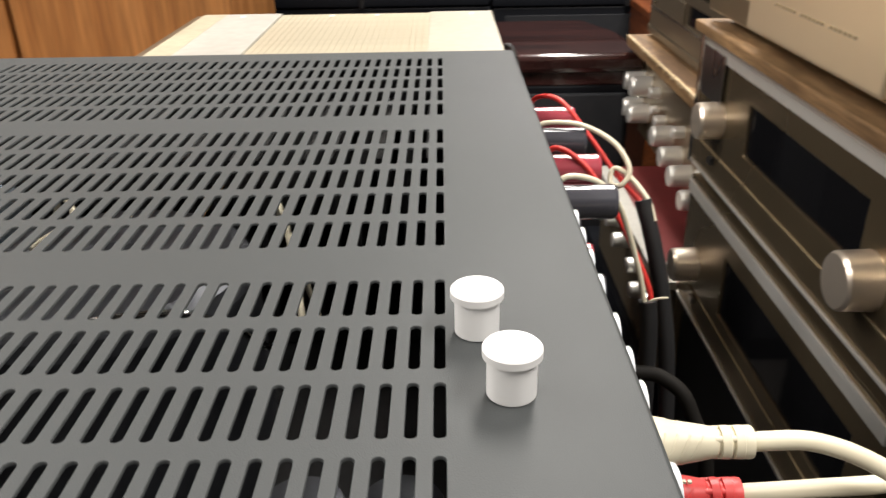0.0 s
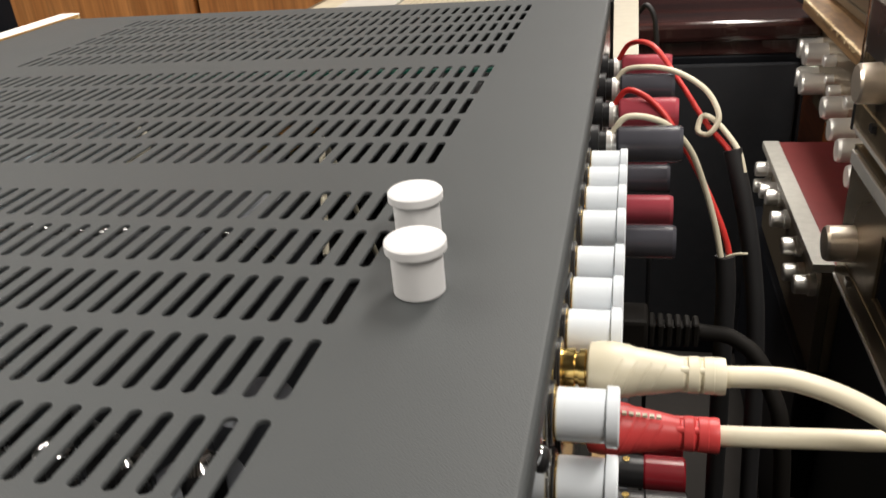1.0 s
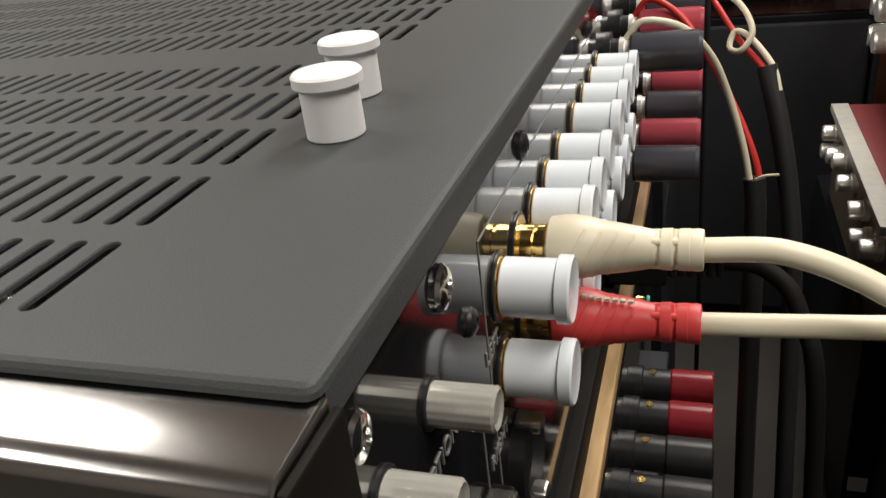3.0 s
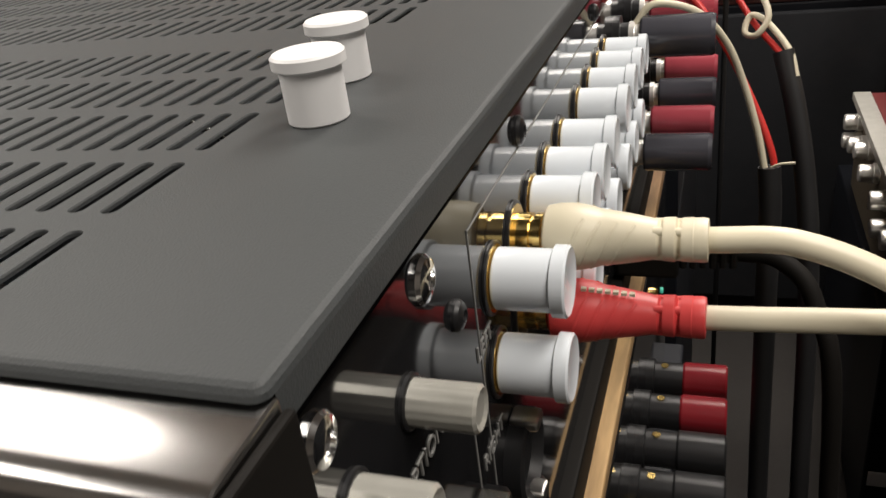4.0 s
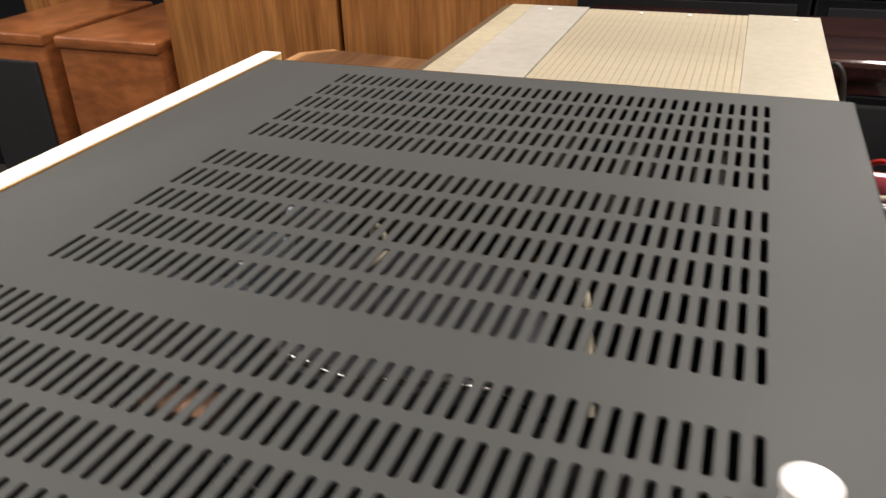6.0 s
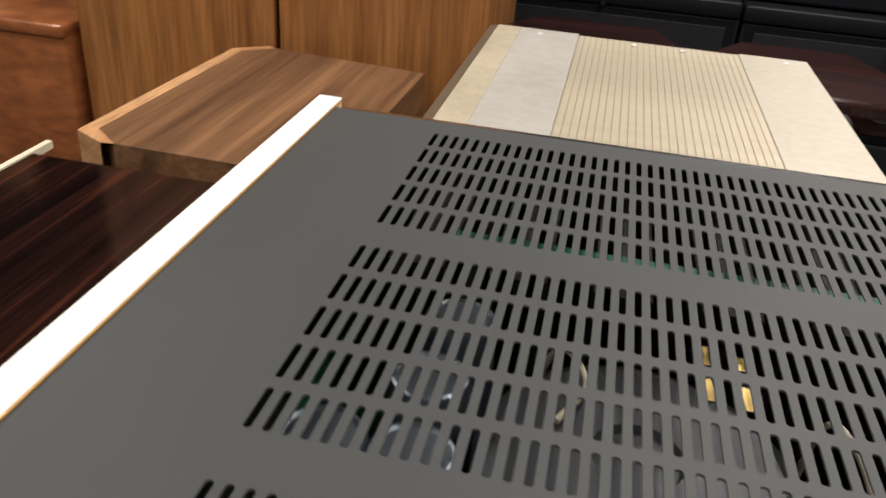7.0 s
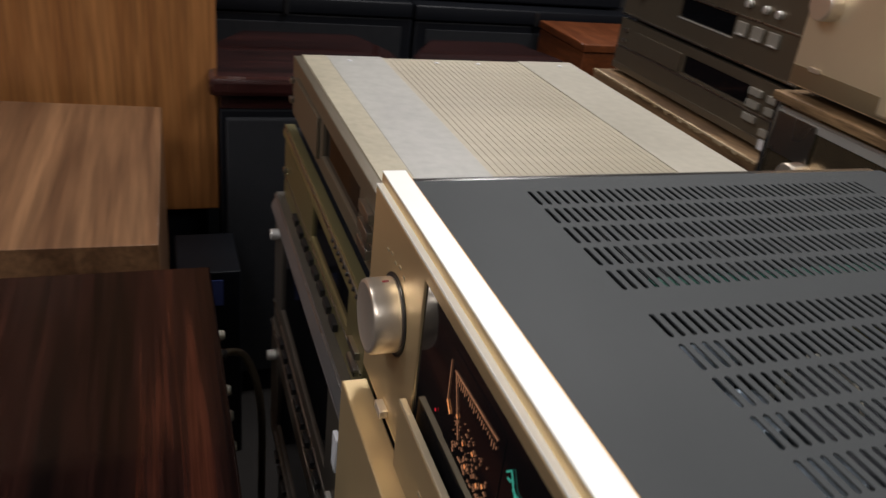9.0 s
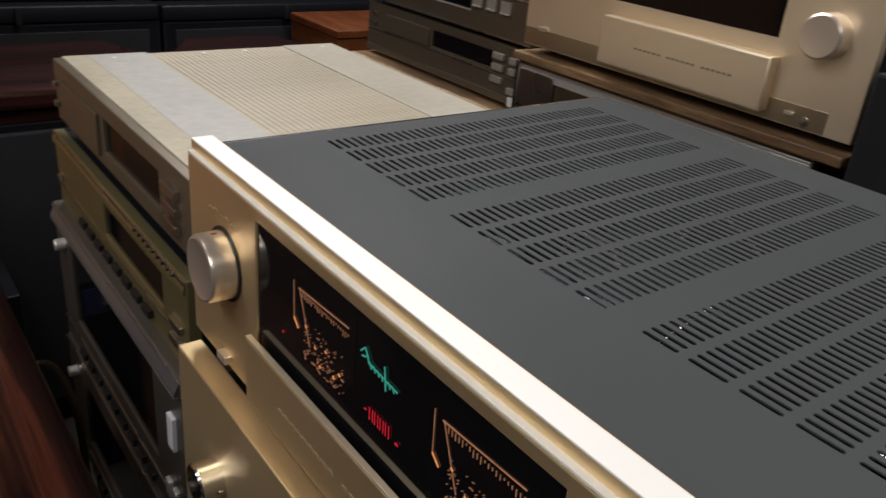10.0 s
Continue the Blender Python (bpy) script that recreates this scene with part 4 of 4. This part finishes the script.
for t, z, x0, x1, m, drop in ((tuner, 0.7378, 0.0262, 0.0288, "olive", 0.010), (deck1, 0.6363, 0.0120, 0.0188, "alu", 0.014)):
    lip = prism([(x0, z - drop), (x1, z), (x1, z - drop - 0.006), (x0, z - drop - 0.004)], 0.574, 1.04)
    lip.transform(Matrix(((1, 0, 0, 0), (0, 0, 1, 0), (0, 1, 0, 0), (0, 0, 0, 1))))
    bmesh.ops.bevel(lip, geom=list(lip.edges), offset=0.0006, segments=2, affect="EDGES", profile=0.5)
    part("sloping_front", lip, M[m], t, "sloping metal upper front")
for k in range(9):
    part("button", lathe((0.0272, 0.60 + k * 0.0135, 0.7330), (-0.9, 0, 0.4), [(0, 0.0022), (0.0018, 0.0022), (0.0022, 0.0016)], 20), M["black"], tuner)
single("stack_base", box(0.03, 0.42, 0.57, 1.05, 0.0, 0.2255, 0.003), M["blackbox"], "black base under the deck stack", "stand")

# ---- column of units facing the amplifier's rear ----
BX, B0, B1 = 0.670, 0.372, 0.865
gold1 = deck("amplifier", BX - 0.004, 1.05, 0.342, B1, 0.846, 1.03, "palegold", "champagne gold amplifier with a control flap", (0.455, 0.70, 0.948, 1.02), [(0.397, 0.962, 0.0245, 0.022, "gold_knob"), (0.83, 0.965, 0.02, 0.02, "gold_knob")],
             [(0.823, 0.885, 0.018, 0.006, "gold_knob"), (0.417, 0.873, 0.012, 0.004, "gold_knob")], "amplifier", foot=0.012)
part("control_flap", box(BX - 0.022, BX - 0.0045, 0.445, 0.700, 0.867, 0.930, 0.003), M["palegold"], gold1, "champagne hinged flap")
part("flap_print", bars([(0.49 + k * 0.0075, 0.4955 + k * 0.0075, 0.897, 0.8995) for k in range(20) if k not in (6, 13)], BX - 0.0224, BX - 0.0219), M["goldink"], gold1)
part("lower_band", box(BX - 0.0052, BX - 0.0042, B0 + 0.002, B1 - 0.002, 0.860, 0.884, 0.0003), M["bronze"], gold1)
part("phones_socket", lathe((BX - 0.004, 0.398, 0.868), (-1, 0, 0), [(0, 0.005), (0.003, 0.005), (0.0032, 0.003)], 18), M["steel"], gold1)
single("shelf_board", box(BX - 0.016, 1.06, 0.340, 0.872, 0.8335, 0.846, 0.002), M["darkboard"], "chipped brown board under the gold amplifier", "board")
b2 = deck("amplifier", BX, 1.05, B0 + 0.005, B1, 0.662, 0.833, "amberbronze", "bronze amplifier with black meter window and knobs", (0.468, 0.715, 0.735, 0.788), [(0.797, 0.748, 0.021, 0.026, "gold_knob"), (0.445, 0.735, 0.023, 0.026, "gold_knob")], [(0.80, 0.70, 0.012, 0.008, "black")], "amplifier", foot=0.012)
part("corner_edge", box(BX - 0.006, BX + 0.012, B1 + 0.0003, B1 + 0.008, 0.676, 0.832, 0.0015), M["chrome"], b2, "bright metal end cheek")
b3 = deck("amplifier", BX, 1.05, B0 + 0.005, B1, 0.482, 0.661, "amberbronze", "bronze amplifier with wide black window", (0.42, 0.72, 0.545, 0.615), [(0.812, 0.562, 0.021, 0.03, "gold_knob")], [(0.80, 0.52, 0.012, 0.008, "steel")], "amplifier", foot=0.012)
part("end_cheek", box(BX - 0.0045, BX - 0.0033, 0.79, 0.8645, 0.765, 0.8195, 0.0004), M["steel"], b2, "brushed steel end cheek")
for t3, z0, z1 in ((b2, 0.674, 0.833), (b3, 0.494, 0.661)):
    for z in (z0 + 0.001, z1 - 0.010):
        part("trim_and_glint_line", box(BX - 0.003, BX - 0.0002, B0 + 0.006, B1 - 0.001, z, z + 0.0035, 0.0008), M["satin"], t3)
    part("upper_band", box(BX - 0.0024, BX - 0.0002, B0 + 0.006, B1 - 0.001, z1 - 0.022, z1 - 0.0105, 0.0005), M["satin"], t3)
    part("trim_and_glint_line", box(BX - 0.0012, BX - 0.0002, B0 + 0.006, B1 - 0.001, z0 + 0.034, z0 + 0.0355, 0.0002), M["goldink"], t3)
single("column_base", box(BX + 0.01, 1.05, B0, B1, 0, 0.481, 0.003), M["blackbox"], "black base under the amplifier column", "stand")
# a black speaker beside the gold amplifier
spk = thing("bookshelf_speaker", (0.83, 0.22, 0.0), "black speaker cabinet beside the gold amplifier", "speaker")
part("cabinet", prism([(0.665, 0.06), (1.0, 0.06), (1.0, 0.336), (0.665, 0.336)], 0.0, 0.955, 0.004), M["blackbox"], spk)
part("grille", box(0.650, 0.6645, 0.075, 0.332, 0.30, 0.94, 0.004), M["grille"], spk)

# ---- second column: dark decks on a board, chrome-knobbed amplifier, burgundy unit ----
CX, C0, C1 = 0.742, 0.925, 1.43
p1 = deck("disc_player", CX, 1.10, C0, C1, 0.720, 0.824, "greymetal", "grey brown disc player with dark display", (1.02, 1.20, 0.778, 0.808), (), [(1.40, 0.805, 0.012, 0.006, "steel"), (1.40, 0.785, 0.012, 0.006, "steel"), (0.955, 0.733, 0.02, 0.016, "label")], "disc player", foot=0.006)
p2 = deck("disc_player", CX, 1.10, C0, C1, 0.8245, 0.955, "greymetal", "dark grey disc player with square buttons", (1.095, 1.245, 0.866, 0.898), [(1.365, 0.88, 0.009, 0.012, "steel"), (1.069, 0.922, 0.006, 0.008, "satin"), (1.028, 0.921, 0.006, 0.008, "satin"), (0.998, 0.920, 0.006, 0.008, "satin")], [(y, 0.883, 0.025, 0.021, "dullsteel") for y in (1.072, 1.034, 0.996)], "disc player", foot=0.006)
for t3, z in ((p1, 0.727), (p1, 0.7705), (p2, 0.832), (p2, 0.9)):
    part("trim_and_glint_line", box(CX - 0.0022, CX - 0.0002, C0 + 0.004, C1 - 0.004, z, z + 0.0025, 0.0004), M["steel"], t3)
part("tray", box(CX - 0.004, CX - 0.0002, 1.208, 1.362, 0.776, 0.809, 0.001), M["greymetal"], p1, "bronze disc tray front")
part("front_slope", box(CX - 0.003, CX - 0.0002, C0 + 0.002, C1 - 0.002, 0.7275, 0.7395, 0.001), M["greymetal"], p1)
for y, z, w in ((1.000, 0.803, 0.028), (1.000, 0.784, 0.028), (1.000, 0.763, 0.030), (0.961, 0.802, 0.018), (0.961, 0.784, 0.018), (0.954, 0.751, 0.030)):
    part("button", box(CX - 0.007, CX - 0.0002, y - w / 2, y + w / 2, z - 0.0055, z + 0.0055, 0.001), M["dullsteel"], p1)
part("tray", box(CX - 0.004, CX - 0.0002, 1.10, 1.30, 0.925, 0.946, 0.001), M["greymetal"], p2, "dark disc tray front")
for y in (1.072, 1.034, 0.996):
    part("button_lip", box(CX - 0.0065, CX - 0.0050, y - 0.0115, y + 0.0115, 0.8730, 0.8755, 0.0005), M["satin"], p2)
part("window_trim", box(CX - 0.0018, CX - 0.0002, 1.093, 1.247, 0.8632, 0.8658, 0.0004), M["satin"], p2)


def chipped_edge(x, y0, y1, z, seed):
    """The pale broken veneer along a board's upper front edge."""
    rnd = random.Random(seed)
    bm = bmesh.new()
    n = int((y1 - y0) / 0.006)
    rows = []
    for k in range(n + 1):
        y = y0 + (y1 - y0) * k / n
        w, h = 0.0015 + 0.0045 * rnd.random() ** 2, 0.0015 + 0.006 * rnd.random() ** 2
        rows.append([bm.verts.new(p) for p in ((x + w, y, z + 0.0004), (x - 0.0004, y, z + 0.0002), (x - 0.0005, y, z - h), (x + w, y, z - h))])
    for p, q in zip(rows, rows[1:]):
        for i in range(4):
            bm.faces.new((p[i], p[(i + 1) % 4], q[(i + 1) % 4], q[i]))
    bm.faces.new(rows[0])
    bm.faces.new(rows[-1][::-1])
    return bm


cb = thing("chipped_board", (0.9, 1.17, 0.70), "chipped brown wooden board under disc players", "board")
part("board", box(0.705, 1.11, C0 - 0.005, C1 + 0.005, 0.700, 0.7195, 0.002), M["darkboard"], cb)
part("chipped_edge", chipped_edge(0.705, C0 - 0.004, C1 + 0.004, 0.7195, 3), M["chip"], cb, "pale broken veneer edge")
cknobs = [(1.415, 0.640, 0.0185, 0.036, "satin"), (1.415, 0.590, 0.0185, 0.036, "satin"), (1.365, 0.640, 0.0185, 0.036, "satin"), (1.365, 0.590, 0.0185, 0.036, "satin"), (1.30, 0.645, 0.010, 0.018, "satin"), (1.30, 0.615, 0.008, 0.012, "satin"),
          (1.25, 0.61, 0.010, 0.018, "satin"), (1.25, 0.575, 0.010, 0.018, "satin"), (1.20, 0.60, 0.017, 0.034, "satin"), (1.14, 0.585, 0.017, 0.034, "satin"), (1.14, 0.625, 0.010, 0.018, "satin"), (1.08, 0.575, 0.017, 0.034, "satin"), (1.02, 0.56, 0.016, 0.032, "satin"), (1.02, 0.60, 0.008, 0.012, "satin")]
deck("amplifier", 0.738, 1.10, C0, C1, 0.530, 0.699, "amberbronze", "vintage amplifier with many small chrome knobs", None, cknobs, [(1.33, 0.56, 0.012, 0.012, "steel"), (1.2, 0.56, 0.012, 0.012, "steel")], "amplifier", foot=0.01)
rb = thing("tape_unit", (0.86, 1.10, 0.33), "burgundy topped unit with aluminium front trim", "audio unit")
part("lid", box(0.672, 1.05, 0.872, 1.325, 0.494, 0.502, 0.001), M["redtop"], rb, "burgundy lid")
part("trim", box(0.646, 0.6715, 0.872, 1.325, 0.492, 0.504, 0.001), M["silverband"], rb, "brushed aluminium trim")
part("front_panel", box(0.658, 0.6715, 0.874, 1.323, 0.345, 0.4895, 0.001), M["greymetal"], rb)
part("body", box(0.672, 1.05, 0.874, 1.323, 0.345, 0.4935), M["bronze"], rb)
for y, z in ((0.90, 0.46), (0.97, 0.44), (1.00, 0.465), (1.10, 0.46), (1.16, 0.47), (1.22, 0.455), (1.28, 0.47), (1.28, 0.44)):
    part("knob", lathe((0.658, y, z), (-1, 0, 0), [(0, 0.0145), (0.008, 0.0145), (0.0085, 0.0125), (0.024, 0.0123), (0.026, 0.011)], 28), M["satin"], rb)
single("column_base", box(0.648, 1.08, 0.88, 1.42, 0, 0.344, 0.003), M["blackbox"], "black base under the burgundy unit", "stand")
part("sticker", box(0.654, 0.678, 0.8780, 0.8797, 0.098, 0.122), M["label"], bpy.data.objects["column_base.001"], "white sticker")

# ---- far side ----


def lidded_cabinet(x0, x1, y0, y1):
    c = thing("floor_speaker", ((x0 + x1) / 2, (y0 + y1) / 2, 0), "dark mahogany speaker with moulded top edge", "speaker", "mahogany speakers")
    o = [(x0, y0), (x1, y0), (x1 - 0.012, y1 - 0.14), (x1 - 0.06, y1), (x0 + 0.09, y1), (x0 + 0.012, y1 - 0.14)]
    part("top", prism(o, 0.655, 0.690, 0.010), M["mahogany"], c, "mahogany moulded lid")
    i = [(x0 + 0.02, y0 + 0.02), (x1 - 0.02, y0 + 0.02), (x1 - 0.03, y1 - 0.15), (x1 - 0.08, y1 - 0.02), (x0 + 0.11, y1 - 0.02), (x0 + 0.03, y1 - 0.15)]
    part("neck", prism(i, 0.628, 0.655, 0.003), M["mahogany"], c)
    part("cabinet", prism(i, 0.0, 0.628, 0.004), M["blackbox"], c)
    part("grille", box(x0 + 0.03, x1 - 0.03, y0 + 0.006, y0 + 0.0195, 0.06, 0.615, 0.004), M["grille"], c)
    return c


lidded_cabinet(-0.048, 0.352, 1.415, 1.785)
lidded_cabinet(0.366, 0.738, 1.405, 1.760)
for x0, x1, z0, z1, y0 in ((-0.15, 0.484, 0.0, 0.728, 1.98), (0.49, 1.15, 0.0, 0.724, 1.98), (-0.20, 0.40, 0.729, 1.15, 2.02), (0.41, 1.10, 0.729, 1.15, 2.03)):
    b = thing("black_case", ((x0 + x1) / 2, y0 + 0.2, z0), "black case with a raised rim and latch", "case", "black cases")
    part("body", box(x0, x1, y0, y0 + 0.4, z0, z1 - 0.04, 0.006), M["blackbox"], b)
    part("rim", box(x0 - 0.004, x1 - 0.002, y0 - 0.008, y0 + 0.404, z1 - 0.04, z1, 0.008, 3), M["blackbox"], b)
    part("front_inset", box(x0 + 0.03, x1 - 0.03, y0 - 0.006, y0 - 0.0005, z0 + 0.06, z1 - 0.06, 0.002), M["grille"], b)
    part("latch", box((x0 + x1) / 2 - 0.006, (x0 + x1) / 2 + 0.006, y0 - 0.014, y0 - 0.0085, z1 - 0.04, z1 - 0.004, 0.001), M["black"], b)
wb = thing("wooden_box", (0.95, 1.82, 0), "orange veneered wooden box", "box")
part("body", box(0.825, 1.08, 1.70, 1.95, 0.0, 0.684, 0.002), M["orange"], wb)
part("lid", box(0.822, 1.083, 1.697, 1.953, 0.6855, 0.705, 0.003), M["orange"], wb)

for x0, x1 in ((-0.882, -0.450), (-0.440, -0.028)):
    s = thing("tall_speaker", ((x0 + x1) / 2, 1.66, 0), "tall teak veneered speaker cabinet", "speaker", "teak speakers")
    part("cabinet", box(x0, x1, 1.475, 1.88, 0.415, 1.45, 0.003), M["teak"], s)
    part("plinth", box(x0 + 0.02, x1 - 0.02, 1.50, 1.86, 0.0, 0.4148, 0.003), M["blackbox"], s)
for x0, x1 in ((-1.198, -0.905), (-1.49, -1.240)):
    s = thing("cherry_speaker", ((x0 + x1) / 2, 1.65, 0), "cherry veneered speaker with black grille", "speaker", "cherry speakers")
    part("cabinet", box(x0, x1, 1.452, 1.87, 0.0, 0.618, 0.012, 3), M["cherry"], s)
    part("top_moulding", box(x0 - 0.004, x1 + 0.002, 1.446, 1.875, 0.596, 0.626, 0.008, 3), M["cherry"], s)
    if x0 < -1.3:
        part("grille", box(x0 + 0.02, x1 - 0.03, 1.440, 1.4515, 0.05, 0.56, 0.004), M["grille"], s)
single("back_cabinet", box(-2.2, -0.93, 1.95, 2.3, 0.0, 0.85, 0.004), M["blackbox"], "black cabinet behind the cherry speakers", "cabinet")
single("wooden_post", box(-1.75, -1.42, 1.90, 1.94, 0.0, 1.3, 0.004), M["teak"], "teak panel behind the cherry speakers", "panel")

# walnut speaker with chamfered edges
w = thing("walnut_speaker", (-0.31, 1.15, 0), "walnut veneered speaker with paler slanted edges", "speaker")
wo = [(-0.137, 0.889), (-0.125, 1.395), (-0.450, 1.445), (-0.505, 1.40), (-0.516, 0.928), (-0.462, 0.898)]
wi = [(-0.137, 0.889), (-0.125, 1.395), (-0.430, 1.428), (-0.478, 1.385), (-0.489, 0.938), (-0.440, 0.8965)]
part("cabinet", prism(wi, 0.0, 0.644, 0.0008), M["walnut"], w)
bm = bmesh.new()
rows = [[bm.verts.new((x, y, z)) for x, y in o[2:]] for o, z in ((wi, 0.6437), (wo, 0.6415), (wo, 0.0))]
for p, q in zip(rows, rows[1:]):
    for i in range(3):
        bm.faces.new((p[i], p[i + 1], q[i + 1], q[i]))
part("bevel_strip", bm, M["walnutedge"], w, "lighter bevelled walnut edge")

# polished ebony cabinet in front of it
e = thing("ebony_cabinet", (-0.305, 0.48, 0), "glossy dark striped ebony cabinet", "cabinet")
part("top", box(-0.524, -0.083, 0.10, 0.842, 0.612, 0.638, 0.002), M["ebony"], e)
part("body", box(-0.520, -0.087, 0.105, 0.838, 0.0, 0.6118, 0.001), M["ebony"], e)
part("edge_strip", box(-0.534, -0.5245, 0.10, 0.885, 0.628, 0.6395, 0.001), M["cream"], e, "pale wooden edge strip")
part("terminal_panel", box(-0.0868, -0.083, 0.30, 0.82, 0.20, 0.60, 0.001), M["panel"], e)
for y, z, m in ((0.795, 0.575, "satin"), (0.765, 0.57, "black"), (0.72, 0.555, "satin"), (0.69, 0.545, "steel"), (0.66, 0.53, "satin"), (0.64, 0.505, "brass"), (0.60, 0.50, "brass"), (0.56, 0.52, "satin"), (0.50, 0.55, "satin")):
    part("terminal", lathe((-0.083, y, z), (1, 0, 0), [(0, 0.006), (0.010, 0.0058), (0.012, 0.004)], 16), M[m], e)
single("grey_lead", tube([(-0.08, 0.79, 0.545), (-0.065, 0.80, 0.548), (-0.045, 0.805, 0.53), (-0.03, 0.80, 0.46), (-0.03, 0.79, 0.3), (-0.03, 0.78, 0.02)], 0.0045, 12, 6), M["greymetal"], "grey lead plugged into the ebony cabinet", "cable")
cz = thing("black_carton", (-0.07, 1.33, 0), "small black carton with a blue label", "carton")
part("carton", box(-0.115, -0.01, 1.25, 1.40, 0.0, 0.40, 0.003), M["blackbox"], cz)
part("label", box(-0.095, -0.04, 1.248, 1.2495, 0.335, 0.385), M["screen"], cz, "blue printed label")
part("label_mark", box(-0.085, -0.072, 1.2468, 1.2478, 0.35, 0.375), M["label"], cz)
